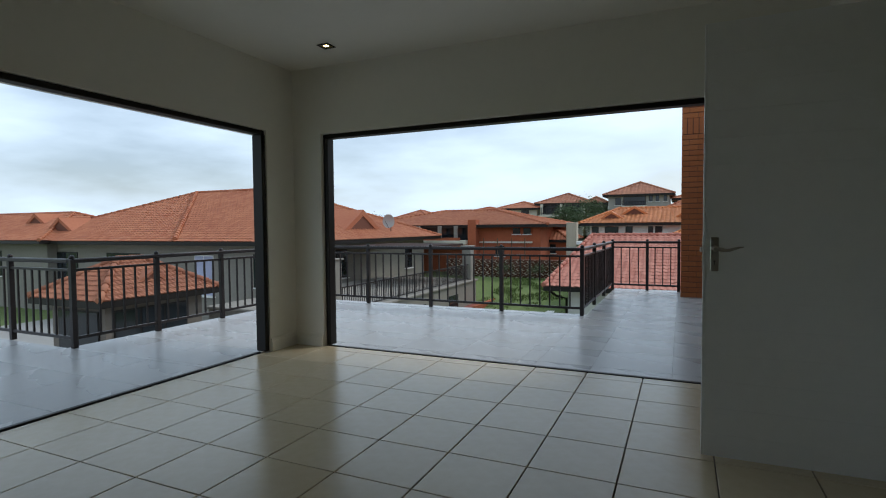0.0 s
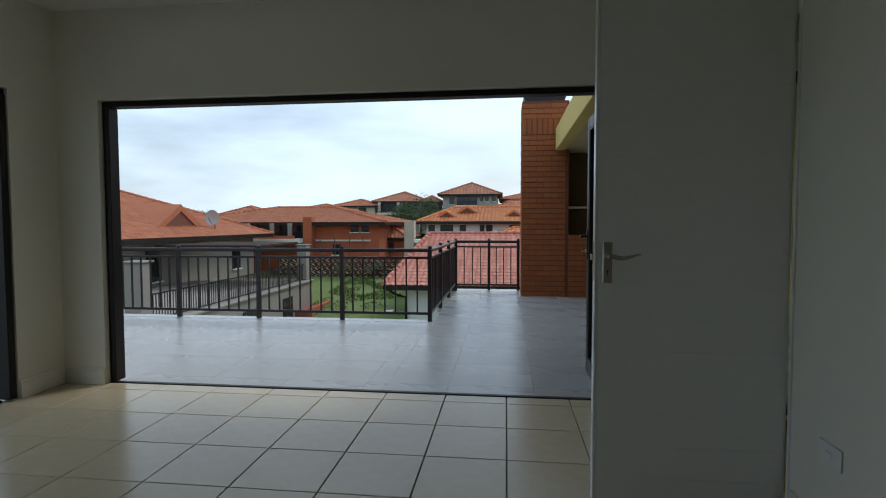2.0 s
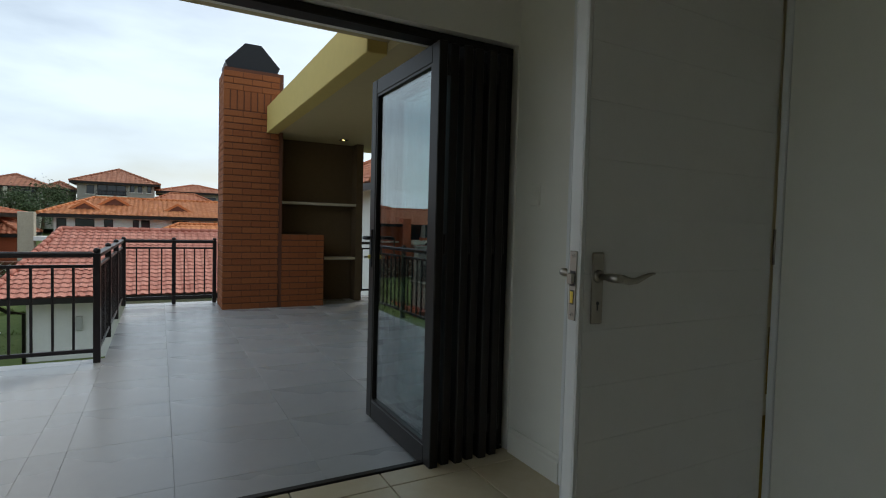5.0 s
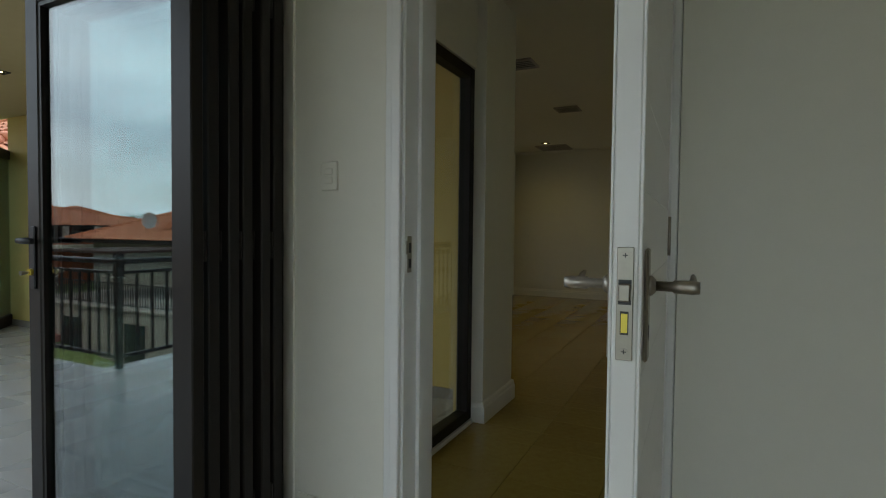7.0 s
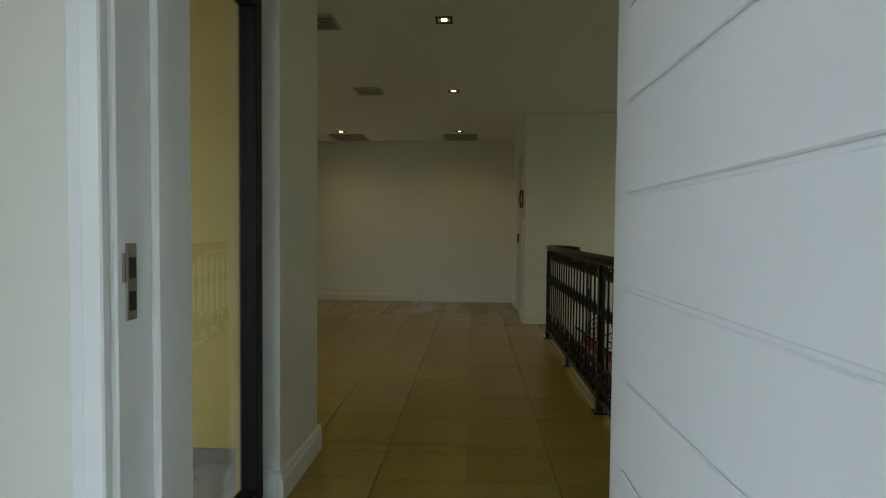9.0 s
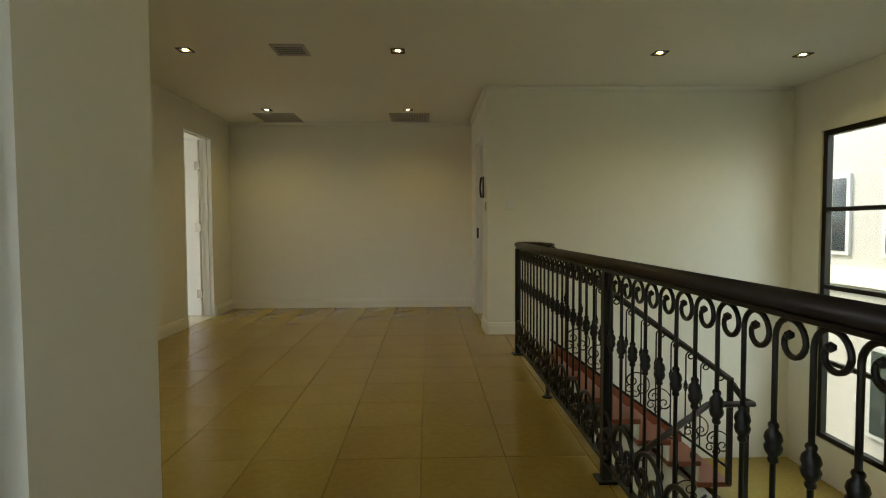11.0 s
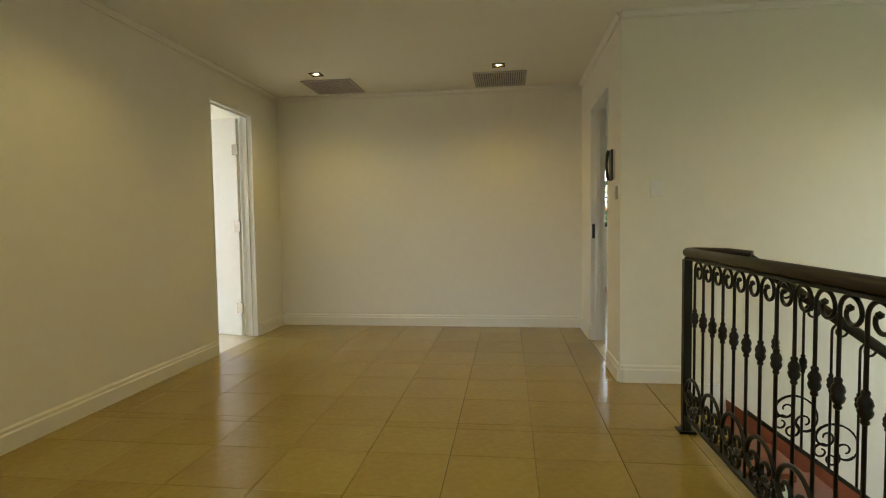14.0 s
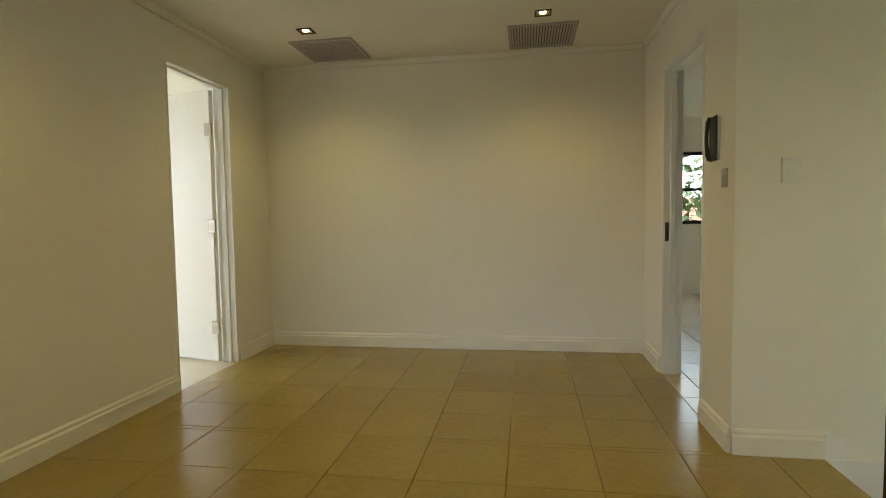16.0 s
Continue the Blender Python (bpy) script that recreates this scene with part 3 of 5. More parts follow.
# ---- lamps, vents, switches ----
def downlight(lit=True):
    root = thing("downlight", "square recessed downlight glowing warm in the ceiling", "downlight", "recessed downlights")
    a, b = 0.055, 0.040
    part("trim_ring", bevelled(boxes((-a, a, -a, -b, -0.008, 0.0), (-a, a, b, a, -0.008, 0.0), (-a, -b, -b, b, -0.008, 0.0), (b, a, -b, b, -0.008, 0.0)), 0.002), M["black_metal"], root, "thin dark square rim")
    bm = bmesh.new()
    for r0, r1, z0, z1 in ((0.040, 0.018, -0.004, -0.0015),):
        lo = [bm.verts.new((sx * r0, sy * r0, z0)) for sx, sy in ((-1, -1), (1, -1), (1, 1), (-1, 1))]
        hi = [bm.verts.new((sx * r1, sy * r1, z1)) for sx, sy in ((-1, -1), (1, -1), (1, 1), (-1, 1))]
        for i in range(4):
            bm.faces.new((lo[i], lo[(i + 1) % 4], hi[(i + 1) % 4], hi[i]))
    part("reflector", bm, M["lamp_bowl"], root)
    part("bulb", bevelled(boxes((-0.017, 0.017, -0.017, 0.017, -0.0035, -0.001)), 0.001), M["lamp"], root, "glowing lamp face")
    return root


DOWN = [(6.415, 0.82, CEIL2), (6.41, -0.825, CEIL2), (4.33, 0.81, CEIL2), (4.33, -0.825, CEIL2), (2.60, -0.83, CEIL2), (2.60, 0.81, CEIL2), (4.35, -2.90, CEIL2), (4.38, -4.08, CEIL2), (0.9, -0.83, CEIL2),
        (-3.57, -0.48, CEIL1), (-3.57, -3.0, CEIL1), (0.65, 3.63, 2.30), (0.66, 5.15, 2.30)]
lamp0 = downlight()
lamp0.location = DOWN[0]
for d in DOWN[1:]:
    copy_thing(lamp0, pose(*d))
for k, (x, y, z) in enumerate(DOWN[:8]):
    s = new("downlight_beam", bpy.data.lights.new("downlight_beam", "SPOT"))
    s.data.energy, s.data.color, s.data.spot_size, s.data.spot_blend, s.data.shadow_soft_size = 1.7, (1, 0.80, 0.27), radians(140), 0.9, 0.03
    s.matrix_world = look((x, y, z - 0.02), (x, y + 0.0001, 0))


def ceiling_vent(name, label, w, d, slats, along, at, mat="vent"):
    root = thing(name, label, "air vent", at=at)
    e = 0.022
    part("frame", bevelled(boxes((-w, w, -d, -d + e, -0.014, 0), (-w, w, d - e, d, -0.014, 0), (-w, -w + e, -d + e, d - e, -0.014, 0), (w - e, w, -d + e, d - e, -0.014, 0)), 0.003), M[mat], root)
    part("backing", boxes((-w + e, w - e, -d + e, d - e, -0.002, -0.0005)), M["dark_plastic"], root)
    span = (w if along == "y" else d) - e
    for k in range(slats):
        c = -span + (k + 0.5) * 2 * span / slats
        h = span / slats * (0.62 if slats > 10 else 0.27)
        bm = boxes((c - h, c + h, -d + e, d - e, -0.011, -0.008) if along == "y" else (-w + e, w - e, c - h, c + h, -0.011, -0.008))
        part("slat", bm, M[mat], root)
    return root


ceiling_vent("return_air_grille", "square grey return-air grille set in the ceiling", 0.25, 0.245, 22, "x", (6.85, 0.80, CEIL2))
ceiling_vent("return_air_grille", "square grey return-air grille set in the ceiling", 0.25, 0.245, 22, "x", (6.85, -0.83, CEIL2))
ceiling_vent("supply_air_vent", "small slotted air-conditioning vent in the ceiling", 0.125, 0.13, 5, "y", (4.31, 0.0, CEIL2))
ceiling_vent("supply_air_vent", "small slotted air-conditioning vent in the ceiling", 0.125, 0.13, 5, "y", (2.60, 0.0, CEIL2))


def wall_plate(name, label, category, m, w=0.075, h=0.115, rockers=2, mat="plastic"):
    root = thing(name, label, category)
    root.matrix_basis = m
    part("plate", bevelled(boxes((-w / 2, w / 2, -0.009, 0.0, -h / 2, h / 2)), 0.003), M[mat], root)
    for k in range(rockers):
        z = (k - (rockers - 1) / 2) * 0.03
        part("rocker", bevelled(boxes((-0.018, 0.018, -0.013, -0.009, z - 0.011, z + 0.011)), 0.002), M[mat], root)
    return root


wall_plate("light_switch", "white light switch plate on the living room wall", "light switch", pose(XD - 0.001, -0.20, 1.264, 0, 0, -90), 0.07, 0.10, 2, "wall")
wall_plate("wall_socket", "white electrical socket low on the wall", "socket", pose(XD - 0.001, -1.565, 0.36, 0, 0, -90), 0.12, 0.075, 1)
wall_plate("light_switch", "white light switch plate on the stairwell wall", "light switch", pose(XE - 0.001, -1.87, 1.30, 0, 0, -90), 0.08, 0.115)
wall_plate("light_switch", "small grey switch below the entry phone", "light switch", pose(5.485, YS + 0.001, 1.28, 0, 0, 180), 0.06, 0.09, 1, "grey_plastic")


def wall_phone():
    root = thing("entry_phone", "slim entry phone with a dark curved handset on the wall", "intercom", at=(5.605, YS, 1.48))
    part("base", bevelled(boxes((-0.045, 0.045, 0.012, 0.024, -0.11, 0.11)), 0.004), M["dark_plastic"], root)
    part("back_plate", bevelled(boxes((-0.042, 0.042, 0.001, 0.012, -0.105, 0.105)), 0.003), M["plastic"], root)
    bm = bmesh.new()
    rows = [(0.032, -0.105, 0.010), (0.040, -0.08, 0.012), (0.046, -0.03, 0.009), (0.047, 0.0, 0.009), (0.046, 0.03, 0.009), (0.040, 0.08, 0.012), (0.032, 0.105, 0.010)]
    tube(bm, [(0.012, y, z) for y, z, r in rows], [r for y, z, r in rows], 10)
    part("handset", bm, M["dark_plastic"], root, "dark curved handset")
    return root


wall_phone()


# ---- wrought iron balustrades ----
def spiral(cx, cz, r0, r1, a0, a1, n=14):
    """Points (u, v) of a spiral from radius r0 at angle a0 to r1 at a1, degrees."""
    out = []
    for k in range(n + 1):
        f = k / n
        a, r = radians(a0 + (a1 - a0) * f), r0 + (r1 - r0) * f
        out.append((cx + r * math.cos(a), cz + r * math.sin(a)))
    return out


def collar(bm, x, z, s=1.0):
    lathe(bm, (x, 0, z), [(0.007, -0.056 * s), (0.013 * s, -0.051 * s), (0.014 * s, -0.045 * s), (0.009, -0.037 * s), (0.020 * s, -0.026 * s), (0.0235 * s, -0.012 * s), (0.019 * s, -0.001 * s), (0.0235 * s, 0.011 * s), (0.020 * s, 0.026 * s), (0.009, 0.037 * s), (0.014 * s, 0.045 * s), (0.013 * s, 0.051 * s), (0.007, 0.056 * s)], 8)


def cane_mesh(z0, z1, r=0.007, curl=0.042, boss=0.5):
    """An upright bar whose head curls over like a cane, with a knotted collar half way; stands at x 0."""
    bm = bmesh.new()
    arc = spiral(-curl, z1 - curl, curl, curl, 0, 180, 10)
    inner = spiral(-curl - 0.004, z1 - curl, curl - 0.004, 0.014, 180, 420, 14)
    tube(bm, [(0, 0, z0), (0, 0, z1 - curl)] + [(u, 0, v) for u, v in arc[1:]] + [(u, 0, v) for u, v in inner[1:]], r, 6)
    collar(bm, 0, z0 + (z1 - z0) * boss, 0.82)
    bmesh.ops.create_icosphere(bm, subdivisions=1, radius=r * 1.7, matrix=pose(inner[-1][0], 0, inner[-1][1]))
    return mesh_of("baluster", bm, M["iron"])


def scroll_mesh(thick=0.0065):
    """A pair of C scrolls with curled ends, 0.46 m long, for the lower band."""
    bm = bmesh.new()

    def bar(pts):
        tube(bm, [(u, 0, v) for u, v in pts], [thick * (1 - 0.35 * k / (len(pts) - 1)) for k in range(len(pts))], 6)
    for m in (-1, 1):
        bar([(m * 0.115 + 0.105 * math.cos(radians(a)), 0.115 + 0.095 * math.sin(radians(a))) for a in range(0, 181, 15)])
        bar([(m * 0.115 + u, v) for u, v in spiral(0.052, 0.115, 0.052, 0.014, 0, -400, 20)])
        bar([(m * 0.115 + u, v) for u, v in spiral(-0.052, 0.115, 0.052, 0.014, 180, 580, 20)])
        bar([(m * 0.115 + u, v) for u, v in spiral(0.03, 0.045, 0.04, 0.012, 90, -300, 16)])
        bar([(m * 0.115 + u, v) for u, v in spiral(-0.03, 0.045, 0.04, 0.012, 90, 480, 16)])
    return mesh_of("scroll", bm, M["iron"])


CANE, SCROLL, SCROLL_HEAVY = cane_mesh(0.09, 0.888, 0.0066, 0.046, 0.65), scroll_mesh(), scroll_mesh(0.0105)


def shared(name, me, parent, m):
    ob = new(name, me)
    ob.parent = parent
    ob.matrix_basis = m
    return ob


def level_balustrade(x0, x1, y, posts, feet, label):
    root = thing("landing_balustrade", label, "balustrade")
    bm = bmesh.new()
    tube(bm, [(x0, y, 0.0), (x1 - 0.03, y, 0.0), (x1 + 0.015, y - 0.012, 0.0), (x1 + 0.035, y - 0.06, 0.0), (x1 + 0.02, y - 0.20, -0.006), (x1 - 0.04, y - 0.29, -0.02)], 0.033, 12)
    bmesh.ops.scale(bm, vec=(1, 1, 0.72), verts=list(bm.verts))
    bmesh.ops.translate(bm, vec=(0, 0, 0.926), verts=list(bm.verts))
    part("handrail", bm, M["rail"], root, "thick rounded dark handrail")
    part("flat_bar", bevelled(boxes((x0, x1, y - 0.016, y + 0.016, 0.890, 0.903)), 0.002), M["iron"], root)
    part("bottom_rail", bevelled(boxes((x0, x1, y - 0.016, y + 0.016, 0.078, 0.09)), 0.002), M["iron"], root)
    for px in posts:
        part("post", bevelled(boxes((px - 0.02, px + 0.02, y - 0.02, y + 0.02, 0.0, 0.892)), 0.003), M["iron"], root)
        part("base_plate", bevelled(boxes((px - 0.042, px + 0.042, y - 0.042, y + 0.042, 0.0, 0.012)), 0.002), M["iron"], root)
    for fx in feet:
        f = bmesh.new()
        lathe(f, (fx, y, 0.0), [(0.034, 0.0), (0.034, 0.008), (0.02, 0.014), (0.013, 0.02), (0.013, 0.08)], 12)
        part("foot", f, M["iron"], root)
    n = int((x1 - x0) / 0.113)
    for k in range(1, n):
        x = x1 - k * 0.113
        if min(abs(x - p) for p in posts) > 0.03:
            shared("baluster", CANE, root, pose(x, y, 0))
    k = 0
    while x1 - 0.25 - 0.46 * k > x0 + 0.2:
        shared("scroll", SCROLL_HEAVY, root, pose(x1 - 0.25 - 0.46 * k, y + 0.012, 0.095))
        k += 1
    return root


level_balustrade(0.16, 4.54, -1.80, (4.54, 2.33, 0.18), (3.42, 1.2), "black wrought iron balustrade with curled bars along the landing edge")

# stairs: first flight down to the half landing, then back
RISE, GOING, XS0 = 0.186, 0.262, 4.50
stairs = thing("staircase", "open staircase with red stained treads going down", "stairs")
for k in range(6):
    y1, z = -2.03 - GOING * k, -RISE * (k + 1)
    part("tread", bevelled(boxes((XS0, XE - 0.03, y1 - GOING - 0.03, y1 - 0.001, z - 0.045, z)), 0.006), M["tread"], stairs)
    part("riser", boxes((XS0 + 0.02, XE - 0.031, y1 - 0.02, y1 - 0.002, z + 0.001, z + RISE - 0.05 if k else -0.02)), M["plaster_white"], stairs)
bm = bmesh.new()
prism(bm, [(-2.03, -RISE - 0.06), (-2.03 - GOING * 6, -RISE * 7 - 0.06), (-2.03 - GOING * 6, -RISE * 7 - 0.26), (-2.03, -RISE - 0.26)], "x", XS0 + 0.10, XE - 0.08)
part("waist_slab", bm, M["plaster_white"], stairs)
bm = bmesh.new()
prism(bm, [(-2.32, -0.10), (-2.04 - GOING * 6, -RISE * 6 + 0.10), (-2.04 - GOING * 6, -RISE * 6 - 0.22), (-2.32, -0.46)], "x", XE - 0.028, XE - 0.002)
part("wall_string", bm, M["tread"], stairs, "red stained stair string against the wall")
part("stepped_skirting", bevelled(boxes((XE - 0.016, XE - 0.001, -2.03 - GOING + 0.02, -2.03, -RISE + 0.002, -RISE + 0.10), (XE - 0.016, XE - 0.001, -2.11, -2.03, -RISE + 0.1005, 0.095)), 0.002), M["gloss_white"], stairs, "white stepped skirting")
YL = -2.03 - GOING * 6
ZL = -RISE * 6 - RISE
part("half_landing", boxes((3.3, XE - 0.004, -4.715, YL - 0.001, ZL - 0.2, ZL)), M["tile_hall"], stairs, "tiled half landing")
for k in range(8):
    y0, z = YL + GOING * k, ZL - RISE * (k + 1)
    part("tread", bevelled(boxes((3.45, 4.32, y0 + 0.001, y0 + GOING + 0.03, z - 0.045, z)), 0.006), M["tread"], stairs)


def stair_rail(x, ya, za, yb, zb, label):
    root = thing("stair_balustrade", label, "balustrade")
    slope = (zb - za) / (yb - ya)
    bm = bmesh.new()
    tube(bm, [(x, ya, za + 0.88), (x, yb, zb + 0.88)], 0.026, 10)
    part("handrail", bm, M["rail"], root)
    bm = bmesh.new()
    tube(bm, [(x, ya, za + 0.12), (x, yb, zb + 0.12)], 0.012, 6)
    part("bottom_rail", bm, M["iron"], root)
    for y, z in ((yb, zb),):
        part("post", bevelled(boxes((x - 0.02, x + 0.02, y - 0.02, y + 0.02, z - 0.02, z + 0.90)), 0.003), M["iron"], root)
    n = int(abs(yb - ya) / 0.125)
    turn = 90 if yb < ya else -90
    for k in range(1, n):
        y = ya + (yb - ya) * k / n
        shared("baluster", CANE_S, root, pose(x, y, za + slope * (y - ya), 0, 0, turn))
    count = int(abs(yb - ya) / 0.40)
    ang = math.degrees(math.atan(slope))
    for k in range(count):
        y = ya + (yb - ya) * (k + 0.5) / count
        shared("scroll", SCROLL, root, pose(x + 0.01, y, za + slope * (y - ya) + 0.13) @ pose(0, 0, 0, ang, 0, 0) @ pose(0, 0, 0, 0, 0, 90))
    return root


CANE_S = cane_mesh(0.12, 0.84, 0.006, 0.035, 0.6)
stair_rail(4.46, -2.06, 0.02, YL + 0.02, -RISE * 6 + 0.02, "black wrought iron stair railing with scrolls beside the treads")
stair_rail(4.36, YL + 0.26, ZL + 0.03, YL + 1.9, ZL - 1.13, "black wrought iron railing of the lower stair flight")
gr = thing("half_landing_rail", "short black iron rail on the half landing", "balustrade")
bm = bmesh.new()
tube(bm, [(4.46, YL - 0.0, -RISE * 6 + 0.86), (4.46, YL - 0.10, ZL + 0.91), (4.36, YL - 0.12, ZL + 0.91), (4.36, YL + 0.26, ZL + 0.91)], 0.026, 10)
part("handrail", bm, M["rail"], gr)
part("post", bevelled(boxes((4.44, 4.48, YL - 0.14, YL - 0.10, ZL, ZL + 0.90)), 0.003), M["iron"], gr)

# stair skirting stepping down the wall
sk = tagged(new("baseboard_stairs"), "white stepped skirting above the stairs", "skirting", "", "structure")
part("board", boxes((XE - 0.018, XE - 0.001, -2.055, -2.031, -0.19, 0.118), (XE - 0.0195, XE - 0.001, -2.30, -2.0555, -0.10, 0.0)), M["gloss_white"], sk)

# ---- bedrooms beyond the landing ----
structure("wall_bedroom_north", boxes(*wall_rows("x", 4.4, 8.4, 5.0, 5.12, -0.4, 2.8, [(4.7, 8.2, 0.3, 2.2)]), (4.28, 4.4, YH + 0.12, 5.12, -0.4, 2.8), (8.4, 8.52, YH, 5.12, -0.4, 2.8)), M["plaster_white"], "white bedroom walls beyond the open door")
structure("ceiling_bedroom_north", boxes((4.4, 8.4, YH + 0.12, 5.0, CEIL2, CEIL2 + 0.2)), M["ceiling"], "white bedroom ceiling")
structure("floor_bedroom_north", boxes((4.4, 8.4, YH, 5.0, -0.3, -0.0005)), M["tile"], "beige tiled bedroom floor")
structure("wall_bedroom_south", boxes(*wall_rows("y", -5.1, YS, 10.6, 10.72, -0.4, 2.8, [(-4.2, -2.3, 0.98, 1.98)]), (XE + 0.12, 10.72, -5.22, -5.1, -0.4, 2.8), (XF, 10.72, YS - 0.12, YS, -0.4, 2.8)), M["wall"], "white bedroom walls beyond the doorway")
structure("ceiling_bedroom_south", boxes((XE + 0.12, 10.6, -5.1, YS - 0.12, CEIL2, CEIL2 + 0.2)), M["ceiling"], "white bedroom ceiling")
structure("floor_bedroom_south", boxes((XE + 0.12, 10.6, -5.1, YS - 0.001, -0.3, -0.013)), M["grout"], "tiled bedroom floor")
window_unit("window_3", "y", -4.2, -2.3, 10.66, 0.98, 1.98, [-3.25], [1.46], "dark-framed bedroom window over a tree and a roof")
window_unit("window_4", "x", 4.7, 8.2, 5.06, 0.3, 2.2, [5.9, 7.0], [], "dark-framed bedroom window")

# ---- patio ----
structure("patio_roof", boxes((-0.249, 1.64, 0.221, 6.2, 2.30, 2.60), (0.141, 1.64, 0.051, 0.22, 2.30, 2.60)), M["soffit"], "flat plastered patio roof with a painted soffit")
# second box: unseen west overhang, added to hold back light from the side
structure("eaves", boxes((-5.7, -0.251, 0.221, 1.28, 2.36, 2.62), (-5.7, -4.601, -8.2, 0.219, 2.36, 2.62)), M["soffit"], "dark painted eaves over the balcony doors, the unseen west run added to dim the room")
structure("patio_beam", bevelled(boxes((-0.40, -0.25, 1.285, 5.07, 2.275, 2.62)), 0.006), M["render_cream"], "cream plastered edge beam of the patio roof")
structure("house_roof", boxes((-4.75, 0.3, -8.3, 0.218, 3.0, 3.2), (0.3, 8.6, -4.95, 0.05, 2.80, 3.0), (1.64, 8.6, 0.05, 5.2, 2.80, 3.0), (8.6, 10.8, -5.3, -1.5, 2.80, 3.0), (5.3, 8.6, -5.3, -4.95, 2.8, 3.0)), M["plaster_grey"], "flat roof slab above the rooms")
structure("wall_patio_east", boxes((1.62, 1.636, 0.051, 0.395, -0.05, 2.299), (1.62, 1.636, 1.305, 5.66, -0.05, 2.299), (1.62, 1.636, 0.395, 1.305, 1.98, 2.299), (1.56, 1.6195, -0.093, 0.30, -0.05, 2.299), (1.183, 1.6195, -0.0995, -0.094, -0.05, 2.299), (1.174, 1.182, -0.124, -0.094, -0.05, 2.299), (1.62, 1.636, -0.09, 0.051, -0.05, 2.299)), M["render_cream"], "cream plastered outside wall under the patio roof")
structure("wall_patio_step", boxes((1.545, 1.559, -0.09, 0.302, -0.03, 0.04), (1.605, 1.619, 1.31, 5.655, -0.03, 0.04)), M["plaster_grey"], "grey painted plinth strip of the cream wall")
structure("wall_patio_behind", boxes((1.64, 4.28, YH + 0.12, 5.66, -0.4, 2.42)), M["render_cream"], "cream plastered house wall beyond the patio")

nook = thing("barbecue_nook", "dark plastered built-in barbecue nook with pale shelves", "barbecue")
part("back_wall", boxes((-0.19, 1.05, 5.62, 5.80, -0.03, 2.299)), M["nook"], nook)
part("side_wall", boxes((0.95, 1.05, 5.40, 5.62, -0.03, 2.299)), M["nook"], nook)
part("shelf", bevelled(boxes((-0.185, 0.95, 5.40, 5.62, 1.375, 1.41)), 0.004), M["plaster_cream"], nook)
part("shelf", bevelled(boxes((0.405, 0.95, 5.40, 5.62, 0.585, 0.62)), 0.004), M["plaster_cream"], nook)
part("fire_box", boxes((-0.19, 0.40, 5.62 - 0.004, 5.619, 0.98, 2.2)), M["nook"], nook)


def brick_mesh(w, d, h):
    return mesh_of("brick", bevelled(boxes((0, w, 0, d, 0, h)), 0.004), M["brick"])


def brick_stack(name, label, x0, x1, y0, y1, z0, z1, soldier=None):
    """A pier faced with bricks on its south and west sides, on a recessed mortar core."""
    root = thing(name, label, "brick pier")
    part("mortar_core", boxes((x0 + 0.008, x1 - 0.001, y0 + 0.008, y1, z0, z1 - 0.004)), M["mortar"], root)
    course, joint, length = 0.0826, 0.005, 0.227
    h = course - 0.012
    long_s, half_s = brick_mesh(length, 0.05, h), brick_mesh(0.106, 0.05, h)
    long_w, half_w = brick_mesh(0.05, length, h), brick_mesh(0.05, 0.106, h)
    stand = brick_mesh(h, 0.05, length + 0.018)
    z, row = z0, 0
    while z + h <= z1 + 0.001:
        if soldier and abs(z - soldier) < course / 2:
            x = x0
            while x + h <= x1 + 0.01:
                shared("brick", stand, root, pose(x, y0, z))
                x += course
            y = y0 + 0.052
            while y + length <= y1:
                for j in range(3):
                    shared("brick", long_w, root, pose(x0, y, z + j * course))
                y += length + joint
            z += course * 3
            row += 3
            continue
        x = x0
        if row % 2:
            shared("brick", half_s, root, pose(x, y0, z))
            x += 0.106 + joint
        while x + length <= x1 + 0.012:
            shared("brick", long_s, root, pose(x, y0, z))
            x += length + joint
        if x + 0.09 <= x1:
            shared("brick", half_s, root, pose(min(x, x1 - 0.106), y0, z))
        y = y0 + 0.056
        if row % 2 == 0:
            shared("brick", half_w, root, pose(x0, y, z))
            y += 0.106 + joint
        while y + length <= y1:
            shared("brick", long_w, root, pose(x0, y, z))
            y += length + joint
        z += course
        row += 1
    return root


brick_stack("brick_chimney", "tall orange face-brick chimney pier of the barbecue", -0.925, -0.190, 5.075, 5.80, -0.03, 3.06, 2.52)
brick_stack("brick_counter", "low orange face-brick counter beside the chimney", -0.188, 0.392, 5.078, 5.62, -0.03, 0.95)
cowl = thing("chimney_cowl", "black steel chimney cowl on the brick pier", "chimney cowl", at=(-0.56, 5.44, 3.06))
bm = bmesh.new()
prism(bm, [(-0.30, 0.0), (0.30, 0.0), (0.34, 0.10), (0.10, 0.36), (-0.10, 0.36), (-0.34, 0.10)], "y", -0.25, 0.25)
part("hood", bevelled(bm, 0.006), M["black_metal"], cowl)
part("rim", bevelled(boxes((-0.31, 0.31, -0.26, 0.26, 0.0, 0.03)), 0.004), M["black_metal"], cowl)
for k in range(3):
    tl = copy_thing(leaf, pose(1.20 - 0.042 * k, 5.18 + 0.035 * k, 0.0, 0, 0, -40))
    tagged(tl, "dark-framed glazed door leaf folded open on the far patio", "door", "far folding door leaves")


